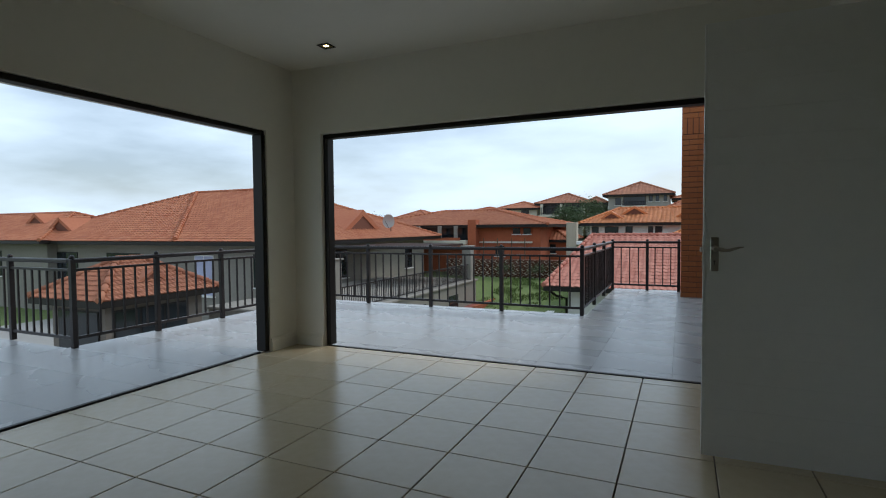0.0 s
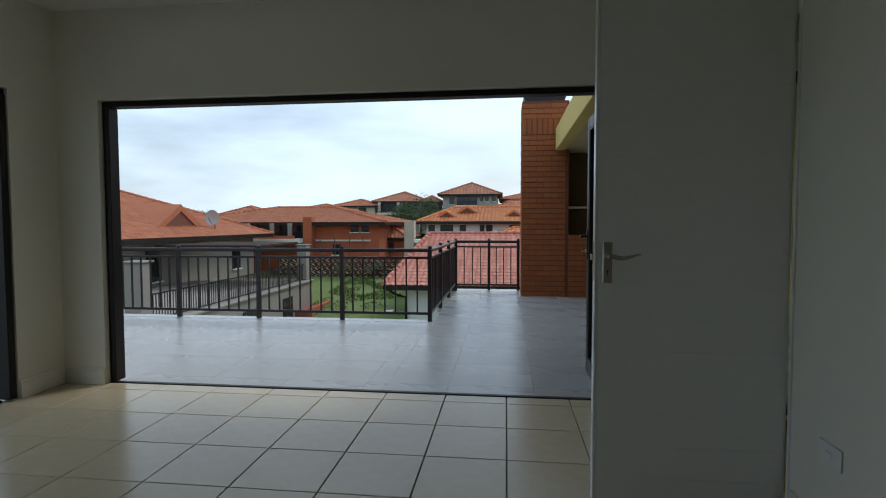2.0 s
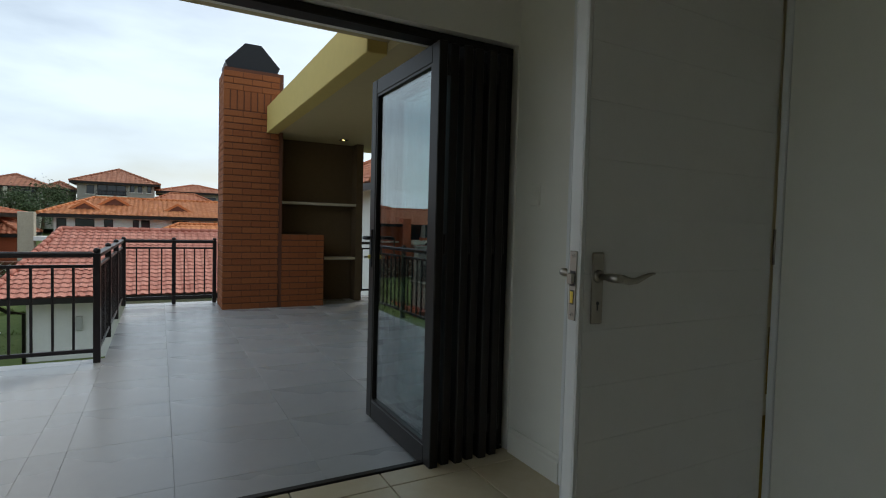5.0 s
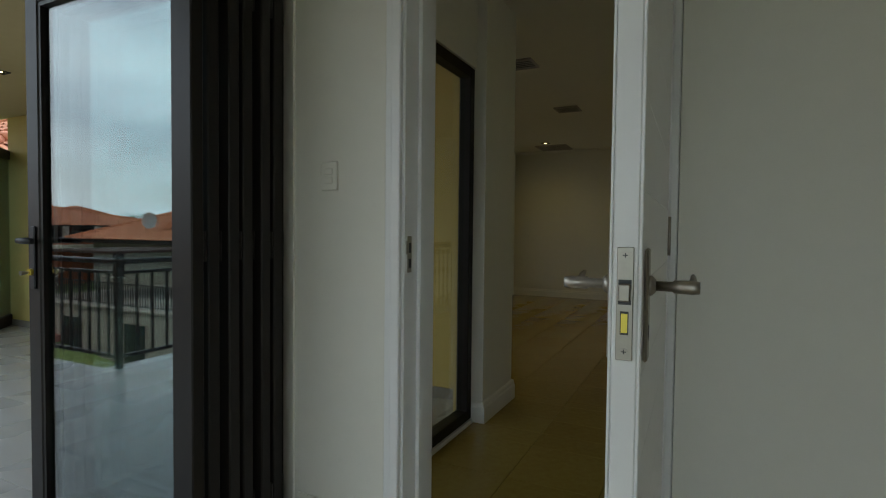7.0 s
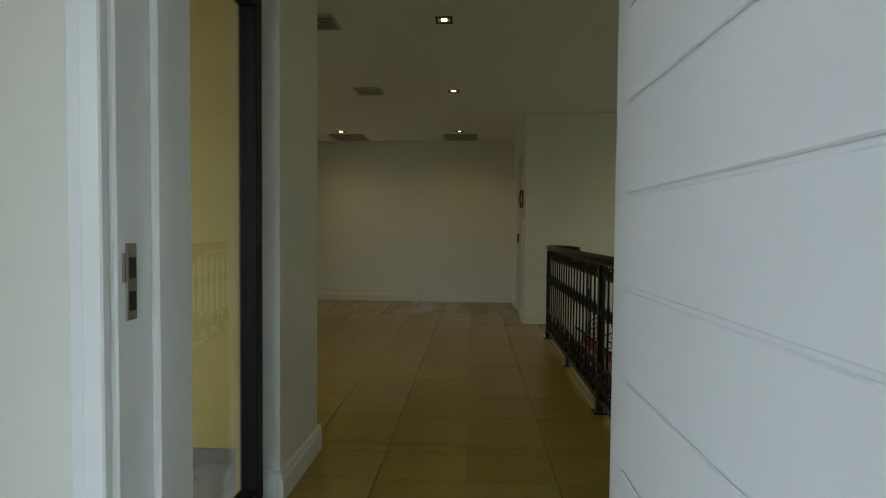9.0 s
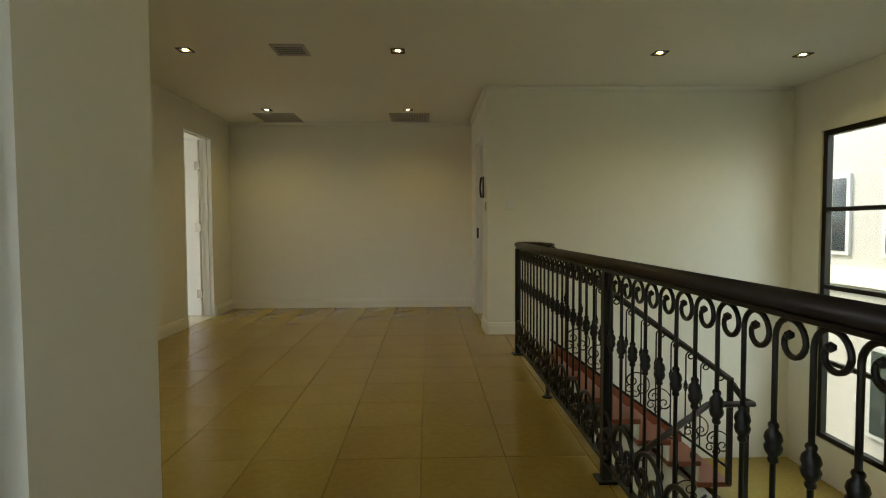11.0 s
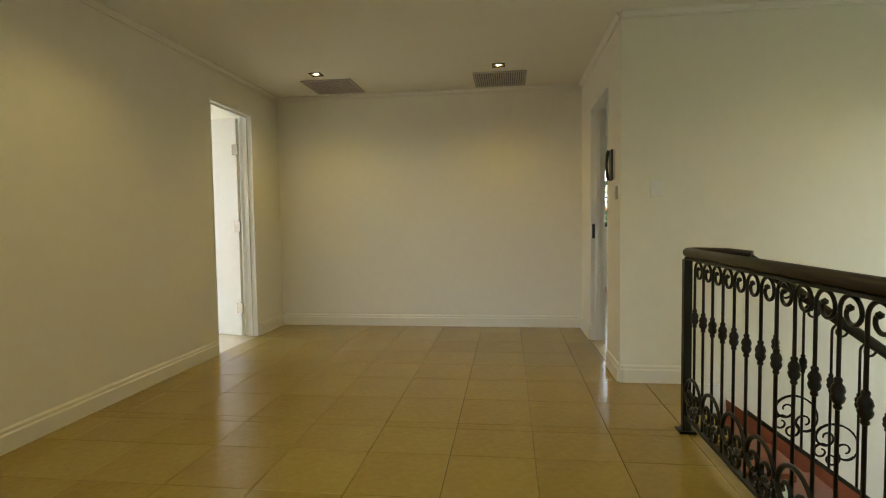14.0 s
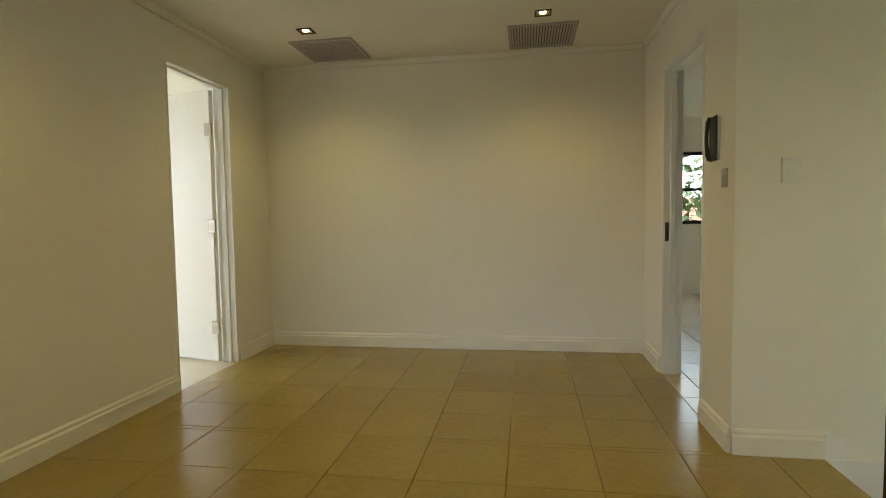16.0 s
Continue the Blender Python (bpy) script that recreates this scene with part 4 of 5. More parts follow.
# ---- balcony railings ----
def railing(a, b, y_or_x, axis, posts, label):
    """A straight run from a to b along axis."""
    root = thing("balcony_railing", label, "railing", "balcony railings")

    def put(n, u0, u1, half, z0, z1, bevel=0.003):
        v0, v1 = y_or_x - half, y_or_x + half
        part(n, bevelled(boxes((u0, u1, v0, v1, z0, z1) if axis == "x" else (v0, v1, u0, u1, z0, z1)), bevel), M["rail"], root)
    put("top_rail", a, b, 0.027, 0.795, 0.838, 0.010)
    put("sub_rail", a, b, 0.014, 0.715, 0.740)
    put("bottom_rail", a, b, 0.014, 0.050, 0.080)
    for p in posts:
        put("post", p - 0.024, p + 0.024, 0.0245, -0.03, 0.83)
        bm = bmesh.new()
        c = (p, y_or_x, 0.836) if axis == "x" else (y_or_x, p, 0.836)
        lathe(bm, c, [(0.022, 0.0), (0.026, 0.012), (0.022, 0.028), (0.008, 0.036)], 10)
        part("post_cap", bm, M["rail"], root)
    me = mesh_of("baluster", boxes((-0.0085, 0.0085, -0.0085, 0.0085, 0.078, 0.718)), M["rail"])
    edges = sorted([a, b, *posts])
    for u, v in zip(edges, edges[1:]):
        n = max(1, round((v - u) / 0.13))
        for k in range(1, n):
            w = u + (v - u) * k / n
            shared("baluster", me, root, pose(w, y_or_x, 0) if axis == "x" else pose(y_or_x, w, 0))
    return root


RL = "dark painted steel balcony railing with upright bars"
railing(-9.4, -6.31, -0.92, "x", (-9.38, -8.35, -7.32), RL)
railing(-0.92, 2.70, -6.28, "y", (-0.92, -0.02, 0.89, 1.80), RL)
railing(-6.28, -2.08, 2.73, "x", (-6.26, -5.24, -4.19, -3.13), RL)
railing(2.73, 5.80, -2.06, "y", (2.73, 3.75, 4.78), RL)
railing(-2.06, -0.93, 5.80, "x", (-2.04, -1.46, -0.955), RL)
railing(1.06, 1.52, 5.86, "x", (1.08, 1.50), RL)


# ---- ground and neighbouring houses ----
GROUND = -4.0


def ground_height(x, y):
    """Level near the house; the lawn climbs towards a ridge in the north, and the land falls to the west."""
    lawn = min(max((y - 16) / 14, 0.0), 1.0)
    d = max(0.0, y - 24)
    rise = 6.0 * (1 - math.exp(-(d / 52) ** 2)) if d else 0.0
    west = max(0.0, -x - 45)
    return GROUND + 1.35 * lawn * lawn * (3 - 2 * lawn) + rise * max(0.0, 1 - west / 140) - 2.0 * (1 - math.exp(-west / 60)) + 0.12 * noise.noise(Vector((x * 0.07, y * 0.07, 0))) * (1 if d else 0)


bm = bmesh.new()
steps = [-1500, -700, -350, -200, -140, -100, -80, -64, -50, -40, -32, -25, -18, -12, -6, 0, 6, 12, 18, 25, 32, 40, 50, 64, 80, 100, 140, 200, 350, 700, 1500]
grid = [[bm.verts.new((x, y, ground_height(x, y))) for x in steps] for y in steps]
for j in range(len(steps) - 1):
    for i in range(len(steps) - 1):
        bm.faces.new((grid[j][i], grid[j][i + 1], grid[j + 1][i + 1], grid[j + 1][i])).smooth = True
structure("ground", bm, M["grass"], "green lawn and rough grass between the houses")


def tile_slope(rows, a, b, c, d, w=0.30, course=0.34, lift=0.035):
    """Adds barrel tiles to rows (vertices, faces) over the slope a-b (eave) to d-c (ridge)."""
    verts, faces = rows
    a, b, c, d = map(Vector, (a, b, c, d))
    along = (b - a).normalized()
    up = (d - a) - along * (d - a).dot(along)
    height = up.length
    up = up / height
    normal = along.cross(up).normalized()
    span = (b - a).length
    left, right = (d - a).dot(along), (c - a).dot(along)
    n = max(1, int(height / course))
    course = height / n
    for i in range(n):
        v0, v1 = i * course, (i + 1) * course + 0.03
        f = (i + 0.5) / n
        lo, hi = left * f, span + (right - span) * f
        k0, k1 = int(lo / w), int(math.ceil(hi / w))
        for k in range(k0, k1):
            u0, u1 = max(k * w, lo), min((k + 1) * w, hi)
            if u1 - u0 < 0.06:
                continue
            base = len(verts)
            for g in range(5):
                q = g / 4
                bow = lift * (0.15 + math.sin(math.pi * min(q / 0.72, 1)) if q < 0.72 else 0.15 - 0.2 * (q - 0.72))
                p = a + along * (u0 + (u1 - u0) * q) + normal * bow
                verts.append(p + up * v0 + normal * 0.03)
                verts.append(p + up * v1)
            for g in range(4):
                s = base + 2 * g
                faces.append((s, s + 2, s + 3, s + 1))


def solid(name, rows, mat, parent, label=""):
    me = bpy.data.meshes.new(name)
    me.from_pydata([tuple(v) for v in rows[0]], [], rows[1])
    me.materials.append(mat)
    ob = new(name, me)
    ob.parent = parent
    tagged(ob, label)
    return ob


def hip_roof(parent, x0, x1, y0, y1, eave, ridge, mat="clay", w=0.30, course=0.34, inset=None):
    """A tiled hip roof with ridge caps, eaves board and closed underside."""
    lx, ly = x1 - x0, y1 - y0
    half = inset or min(lx, ly) / 2
    if lx >= ly:
        p, q = (x0 + half, (y0 + y1) / 2, ridge), (x1 - half, (y0 + y1) / 2, ridge)
        quads = [((x0, y0), (x1, y0), q, p), ((x1, y1), (x0, y1), p, q), ((x0, y1), (x0, y0), p, p), ((x1, y0), (x1, y1), q, q)]
    else:
        p, q = ((x0 + x1) / 2, y0 + half, ridge), ((x0 + x1) / 2, y1 - half, ridge)
        quads = [((x0, y0), (x1, y0), p, p), ((x1, y1), (x0, y1), q, q), ((x0, y1), (x0, y0), p, q), ((x1, y0), (x1, y1), q, p)]
    rows = ([], [])
    bm = bmesh.new()
    for a, b, c, d in quads:
        a3, b3 = (*a, eave), (*b, eave)
        tile_slope(rows, a3, b3, c, d, w, course)
        pts = [a3, b3, c] + ([d] if d != c else [])
        bm.faces.new([bm.verts.new(Vector(v) - Vector((0, 0, 0.03))) for v in pts])
    bm.faces.new([bm.verts.new(v) for v in ((x0, y0, eave - 0.03), (x1, y0, eave - 0.03), (x1, y1, eave - 0.03), (x0, y1, eave - 0.03))])
    roof = part("roof", bm, M[mat], parent, "hipped roof of barrel clay tiles")
    tagged(solid("roof_tiles", rows, M[mat], roof), kind="stuff")
    caps = bmesh.new()
    for a, b in ((p, q), ((x0, y0, eave), p), ((x1, y0, eave), q if lx >= ly else p), ((x1, y1, eave), q), ((x0, y1, eave), p if lx >= ly else q)):
        a, b = Vector(a), Vector(b)
        n = max(1, int((b - a).length / 0.4))
        if (b - a).length < 0.1:
            continue
        for k in range(n):
            u, v = a.lerp(b, k / n), a.lerp(b, (k + 1.12) / n)
            tube(caps, [u + Vector((0, 0, 0.05)), v + Vector((0, 0, 0.04))], [0.115, 0.095], 6)
    tagged(part("ridge_cap", caps, M[mat], roof), kind="stuff")
    t = 0.02
    part("eaves_board", boxes((x0, x1, y0, y0 + t, eave - 0.2, eave), (x0, x1, y1 - t, y1, eave - 0.2, eave), (x0, x0 + t, y0 + t, y1 - t, eave - 0.2, eave), (x1 - t, x1, y0 + t, y1 - t, eave - 0.2, eave)), M["bronze"], parent)
    return roof


def gablet(parent, x, y, z, face, size=1.0, depth=2.2, mat="clay"):
    """A small triangular roof vent that looks along face ('s' south, 'e' east)."""
    r = bmesh.new()
    outline = [(-size, 0), (0, size * 0.62), (size, 0), (size * 0.8, -0.05), (0, size * 0.45), (-size * 0.8, -0.05)]
    if face == "s":
        prism(r, [(x + u, z + v) for u, v in outline], "y", y, y + depth)
    else:
        prism(r, [(y + u, z + v) for u, v in outline], "x", x - depth, x)
    part("gablet", r, M[mat], parent)
    f = bmesh.new()
    tri = [(-size * 0.8, -0.04), (size * 0.8, -0.04), (0, size * 0.44)]
    if face == "s":
        prism(f, [(x + u, z + v) for u, v in tri], "y", y + 0.06, y + 0.12)
    else:
        prism(f, [(y + u, z + v) for u, v in tri], "x", x - 0.12, x - 0.06)
    part("gable_panel", f, M["gable"], parent, "dark recessed gable panel")


def house_window(parent, face, u, z0, z1, width, plane, frame="bronze", pane="dark_pane"):
    """face: 's' or 'e', the side that it looks to; plane: that wall's place."""
    d = width / 2
    def box(a, b, c, e, p, q):
        return boxes((a, b, c, e, p, q)) if face == "s" else boxes((-e, -c, a, b, p, q))
    pl = plane if face == "s" else -plane
    root = part("window", box(u - d, u + d, pl - 0.04, pl - 0.003, z0, z1), M[frame], parent)
    m = max(1, round(width / 0.8))
    for k in range(m):
        a, b = u - d + k * width / m + 0.04, u - d + (k + 1) * width / m - 0.04
        part("pane", box(a, b, pl - 0.05, pl - 0.041, z0 + 0.05, z1 - 0.05), M[pane], root)
    part("sill", box(u - d - 0.08, u + d + 0.08, pl - 0.12, pl - 0.005, z0 - 0.07, z0 - 0.005), M["plaster_white"], root)


def house(name, label, x0, x1, y0, y1, base, eave, ridge, wall, windows=(), over=0.7, roof="clay", w=0.30, course=0.34, inset=None):
    root = thing(name, label, "house")
    part("wall", boxes((x0 + over, x1 - over, y0 + over, y1 - over, base, eave - 0.06)), M[wall], root)
    hip_roof(root, x0, x1, y0, y1, eave, ridge, roof, w, course, inset)
    for face, u, z0, z1, wid in windows:
        house_window(root, face, u, z0, z1, wid, y0 + over if face == "s" else x1 - over)
    return root


# the large neighbour to the west
big = house("neighbour_house", "large grey plastered house with an orange hipped tile roof", -41.5, -17.4, 15.5, 32, GROUND, 0.46, 3.75, "plaster_grey",
            [("e", 17.6, -2.9, -0.2, 0.9), ("e", 20.6, -1.7, -0.1, 1.1), ("e", 28.6, -1.7, -0.1, 1.0), ("s", -20.4, -1.9, -0.2, 1.0), ("s", -31.0, -2.0, -0.25, 3.0), ("s", -36.5, -2.0, -0.25, 2.4)], 1.0)
bm = bmesh.new()
for k in range(26):
    u, v = Vector((-33.1, 23.6, 3.72)).lerp(Vector((-25.5, 15.6, 0.5)), k / 26), Vector((-33.1, 23.6, 3.72)).lerp(Vector((-25.5, 15.6, 0.5)), (k + 1.1) / 26)
    tube(bm, [v + Vector((0, 0, 0.10)), u + Vector((0, 0, 0.09))], [0.14, 0.115], 6)
tagged(part("ridge_cap", bm, M["clay"], big), kind="stuff")
gablet(big, -18.7, 23.4, 0.86, "e", 2.2, 4.2)
house_window(big, "s", -24.4, -2.5, -0.3, 1.4, 16.5, "plaster_white", "blue_door")
wing = house("neighbour_wing", "lower tiled wing of the grey house with roof vents", -62, -36.4, 14.9, 25.4, GROUND, 0.50, 2.38, "plaster_grey", [("s", -44, -1.9, -0.2, 3.0), ("s", -52, -1.9, -0.2, 3.0)], 1.0)
gablet(wing, -37.9, 16.9, 1.03, "s", 1.5, 3.0)
gablet(wing, -42.4, 17.9, 1.4, "s", 1.5, 3.0)
porch = house("garage_annex", "small annex with an orange hipped tile roof", -19.7, -16.2, 5.6, 10.0, GROUND, -0.98, 0.12, "plaster_brown",
              [("e", 7.6, -3.4, -1.35, 2.6), ("s", -17.9, -3.4, -1.35, 2.0)], 0.45, "clay_dark", 0.16, 0.21)
gablet(porch, -16.8, 7.8, -0.55, "e", 0.55, 1.0, "clay_dark")


def dish(at):
    root = thing("satellite_dish", "grey satellite dish on the tiled roof", "satellite dish", at=at)
    bm = bmesh.new()
    rings = []
    for r, h in ((0.02, 0.0), (0.18, 0.02), (0.34, 0.07), (0.45, 0.13)):
        rings.append([bm.verts.new((r * math.cos(k * math.pi / 10), -h, r * math.sin(k * math.pi / 10))) for k in range(20)])
    for a, b in zip(rings, rings[1:]):
        for k in range(20):
            bm.faces.new((a[k], a[(k + 1) % 20], b[(k + 1) % 20], b[k])).smooth = True
    part("reflector", bm, M["grey_plastic"], root)
    bm = bmesh.new()
    tube(bm, [(0, 0.02, 0), (0, 0.15, -0.2), (0, 0.15, -0.9)], 0.03, 6)
    tube(bm, [(0, -0.1, -0.45), (0, -0.55, 0.0)], 0.015, 6)
    part("mast", bm, M["black_metal"], root)


dish((-18.37, 26.0, 1.53))

# its terrace with pillars and railing
terrace = thing("neighbour_terrace", "grey plastered terrace with pillars and a dark railing", "terrace")
part("base", boxes((-17.5, -11.6, 10.6, 24.0, GROUND, -1.95)), M["plaster_grey"], terrace)
part("coping", bevelled(boxes((-17.6, -11.5, 10.5, 24.1, -1.95, -1.85)), 0.02), M["plaster_grey"], terrace)
for x, y in ((-11.95, 10.9), (-11.95, 23.7)):
    part("pillar", bevelled(boxes((x - 0.26, x + 0.26, y - 0.26, y + 0.26, -1.85, 0.0)), 0.02), M["plaster_grey"], terrace)
    part("pillar_cap", bevelled(boxes((x - 0.32, x + 0.32, y - 0.32, y + 0.32, 0.0, 0.06)), 0.02), M["plaster_grey"], terrace)
# the red lean-to roof lies in shade, so its colour is darkened
part("lean_to_roof", boxes((-17.6, -12.4, 19.6, 24.1, 0.06, 0.16)), M["dark_roof"], terrace, "flat lean-to roof with its shade in the dark brown colour")
for y in (12.6, 16.4, 20.2):
    part("doorway", boxes((-11.602, -11.56, y, y + 1.1, GROUND, -2.4)), M["dark_pane"], terrace)
part("top_rail", boxes((-11.88, -11.82, 11.16, 23.44, -1.02, -0.97)), M["rail"], terrace)
part("bottom_rail", boxes((-11.87, -11.83, 11.16, 23.44, -1.80, -1.76)), M["rail"], terrace)
me = mesh_of("bar", boxes((-0.012, 0.012, -0.012, 0.012, 0, 0.76)), M["rail"])
for k in range(87):
    shared("bar", me, terrace, pose(-11.85, 11.26 + k * 0.14, -1.77))

# lower house in front of the balcony
low = house("lower_house", "white house with a pinkish barrel-tile roof below the balcony", -6.4, 12.0, 18.6, 30.2, GROUND - 0.2, -1.5, 0.60, "plaster_white", [], 0.9, "clay_pink", 0.26, 0.33, 1.2)
part("door", bevelled(boxes((-2.6, -1.6, 19.43, 19.498, GROUND, -2.15)), 0.01), M["red_floor"], low, "dark red timber door")
part("door", bevelled(boxes((0.2, 3.0, 19.43, 19.498, GROUND, -2.05)), 0.01), M["red_floor"], low, "dark red timber garage door")
part("wall_lamp", bevelled(boxes((-4.15, -3.95, 19.40, 19.498, -2.75, -2.25)), 0.02), M["grey_plastic"], low)
bm = bmesh.new()
tube(bm, [(-6.2, 18.7, -1.66), (-5.9, 19.0, -1.95), (-5.55, 19.42, -2.1), (-5.55, 19.42, GROUND)], 0.055, 8)
part("downpipe", bm, M["bronze"], low)

# garden walls and paths between the houses
for x0, x1, y0, y1, top, mat, lab in [(-10.6, -6.9, 22.0, 22.3, -3.5, "plaster_white", "low white plastered garden wall"), (-7.2, -6.9, 22.3, 27.0, -3.35, "plaster_white", "low white plastered garden wall"),
                                      (-9.3, -9.0, 22.4, 27.0, -3.45, "plaster_cream", "low cream garden wall"), (-8.9, -7.3, 24.4, 24.8, -3.2, "plaster_cream", "low cream garden wall")]:
    g = thing("garden_wall", lab, "garden wall")
    part("wall", boxes((x0, x1, y0, y1, GROUND, top)), M[mat], g)
    part("coping", bevelled(boxes((x0 - 0.04, x1 + 0.04, y0 - 0.04, y1 + 0.04, top, top + 0.08)), 0.01), M["plaster_white"], g)
path = thing("red_walkway", "raised red paved walkway with a low edge", "walkway")
part("slab", boxes((-12.0, -10.9, 21.6, 29.8, GROUND, -3.2)), M["red_floor"], path)
part("edge", boxes((-10.9, -10.7, 21.6, 29.8, GROUND, -3.05)), M["red_brick"], path)
structure("driveway", boxes((-34.0, -4.2, -14, 17.0, GROUND, GROUND + 0.04)), M["paving"], "grey paved yard below the balcony")

# stepped block retaining wall
ret = thing("retaining_wall", "beige stacked-block retaining wall with a lattice pattern", "retaining wall")
part("core", boxes((-17, 3, 32.0, 32.8, -4, -1.25)), M["mortar"], ret)
rows = ([], [])
for r in range(6):
    for k in range(50):
        x, z, y = -17 + 0.4 * k + (0.2 if r % 2 else 0), -2.72 + r * 0.27, 31.8 + 0.02 * r
        b = len(rows[0])
        rows[0].extend([(x, y, z), (x + 0.2, y, z - 0.13), (x + 0.4, y, z), (x + 0.2, y, z + 0.13), (x + 0.06, y + 0.2, z), (x + 0.2, y + 0.2, z - 0.09), (x + 0.34, y + 0.2, z), (x + 0.2, y + 0.2, z + 0.09)])
        for i in range(4):
            j = (i + 1) % 4
            rows[1].append((b + i, b + j, b + 4 + j, b + 4 + i))
tagged(solid("blocks", rows, M["plaster_cream"], ret), kind="stuff")

# the neighbour beyond the patio gap
house("side_house", "white two-storey house with an orange tile roof close behind the patio", 3.3, 14.0, 11.0, 18.2, GROUND, 2.25, 4.4, "plaster_white", [("s", 5.2, -0.6, 1.2, 1.4), ("s", 8.4, -0.6, 1.2, 1.8)], 0.7)

# unfinished brick house
bh = house("brick_house", "red brick house under construction with a tiled roof", -26, -9.6, 33.2, 44.8, -3.3, 1.25, 2.5, "red_brick",
           [("s", -12.1, 0.55, 1.0, 0.55), ("s", -11.3, 0.55, 1.0, 0.55), ("s", -13.4, -1.1, -0.35, 0.7)], 0.7)
part("chimney", bevelled(boxes((-15.7, -15.05, 33.1, 33.88, -2.5, 1.66)), 0.02), M["red_brick"], bh, "tall red brick chimney breast")
# flat dark sheet on the wall, in place of a shaded recess
part("balcony_recess", boxes((-21.5, -15.72, 33.82, 33.89, 0.1, 1.12)), M["dark_pane"], bh)
part("balcony_slab", bevelled(boxes((-22, -15.72, 32.6, 33.88, -0.22, 0.08)), 0.02), M["plaster_cream"], bh)
part("balcony_parapet", boxes((-22, -16.2, 32.7, 32.8, 0.08, 0.3)), M["red_brick"], bh)
for x in (-19.95, -18.1, -16.75):
    part("column", bevelled(boxes((x, x + 0.26, 32.85, 33.11, 0.08, 1.2)), 0.02), M["plaster_grey"], bh)
part("string_course", boxes((-15.0, -10.9, 33.76, 33.88, -0.12, 0.0)), M["plaster_cream"], bh, "pale concrete band")
for x in (-14.6, -13.5, -12.4, -11.4):
    part("scaffold_pole", boxes((x, x + 0.06, 33.5, 33.56, -2.6, 0.25)), M["nook"], bh)
house("brick_house_wing", "low tiled wing of the red brick house", -12.2, -8.7, 36.6, 42.5, -3.2, 0.05, 1.05, "red_brick", [("s", -10.3, -1.0, -0.3, 0.9)], 0.35)

# cream house and houses on the hill
cream = house("cream_house", "pale two-storey house with an orange hipped roof", -8.05, 5.2, 36.8, 47.2, -2.6, 1.3, 2.52, "plaster_white",
              [("s", -6.95, 0.35, 1.05, 0.5), ("s", -5.75, 0.35, 1.05, 1.0), ("s", -4.5, 0.35, 1.05, 0.5), ("s", -3.0, 0.4, 1.05, 0.35), ("s", -2.45, 0.4, 1.05, 0.5), ("s", -0.4, 0.4, 1.05, 1.0), ("s", 2.6, 0.4, 1.05, 1.0)], 0.7, "clay_bright", inset=2.4)
gablet(cream, -5.85, 38.2, 1.62, "s", 0.95, 2.5, "clay_bright")
gablet(cream, -4.3, 39.6, 1.95, "s", 1.1, 2.5, "clay_bright")
gablet(cream, -0.55, 38.4, 1.66, "s", 0.95, 2.5, "clay_bright")
house("cream_house_porch", "low tiled porch of the pale house", -2.0, 3.4, 34.5, 37.4, -2.6, 0.22, 0.85, "plaster_cream", [], 0.4, "clay_bright")
stone = thing("stone_pillar", "tall pale stone entrance pillar", "pillar")
part("shaft", bevelled(boxes((-8.38, -7.66, 33.6, 34.3, -2.6, 1.36)), 0.03), M["stone"], stone)
part("slab", boxes((-7.66, -5.6, 33.5, 34.9, -0.2, 0.02)), M["plaster_white"], stone)


def balcony(parent, x0, x1, y, z, height=0.9):
    """A slab with a dark railing in front of a wall at y."""
    root = part("balcony", boxes((x0, x1, y - 1.0, y - 0.003, z - 0.22, z)), M["plaster_cream"], parent)
    part("railing", boxes((x0, x1, y - 0.98, y - 0.94, z + height - 0.06, z + height), (x0, x1, y - 0.98, y - 0.94, z + 0.1, z + 0.16),
                          *[(x0 + 0.3 * k, x0 + 0.3 * k + 0.05, y - 0.98, y - 0.94, z, z + height) for k in range(int((x1 - x0) / 0.3) + 1)]), M["rail"], root)
    return root


hill = house("hill_house", "grey two-storey hillside house with a tiled roof and balcony", -17.0, -10.3, 58, 66, 0.0, 3.8, 5.05, "plaster_hill",
             [("s", -15.3, 2.6, 3.6, 2.2), ("s", -12.5, 2.6, 3.6, 1.8), ("s", -15.0, 0.8, 1.9, 2.4), ("s", -12.4, 0.8, 1.9, 1.2)], 0.6, "clay_dark", 0.4, 0.45)
balcony(hill, -16.4, -11.0, 58.6, 2.45, 0.85)
for x in (-16.2, -13.9, -11.3):
    part("column", boxes((x, x + 0.25, 57.7, 57.95, 0.0, 3.7)), M["plaster_cream"], hill)
house("hill_house_wing", "low tiled wing of the grey hillside house", -11.2, -8.7, 57.6, 63, 0.0, 3.72, 4.4, "plaster_hill", [("s", -9.8, 2.5, 3.4, 1.0)], 0.4, "clay_dark", 0.4, 0.45)
hill = house("hill_house", "pale tower-like hillside house with a tiled roof", -9.0, -1.6, 57, 65.4, 0.0, 4.52, 6.05, "plaster_hill",
             [("s", -5.7, 3.3, 4.3, 2.3), ("s", -4.0, 3.7, 4.35, 0.35), ("s", -3.35, 3.7, 4.35, 0.35), ("s", -2.55, 3.7, 4.35, 0.35), ("s", -5.0, 1.4, 2.4, 1.2), ("s", -7.4, 3.4, 4.2, 0.6)], 0.55, "clay_dark", 0.4, 0.45)
balcony(hill, -6.9, -4.4, 57.55, 3.25, 0.5)
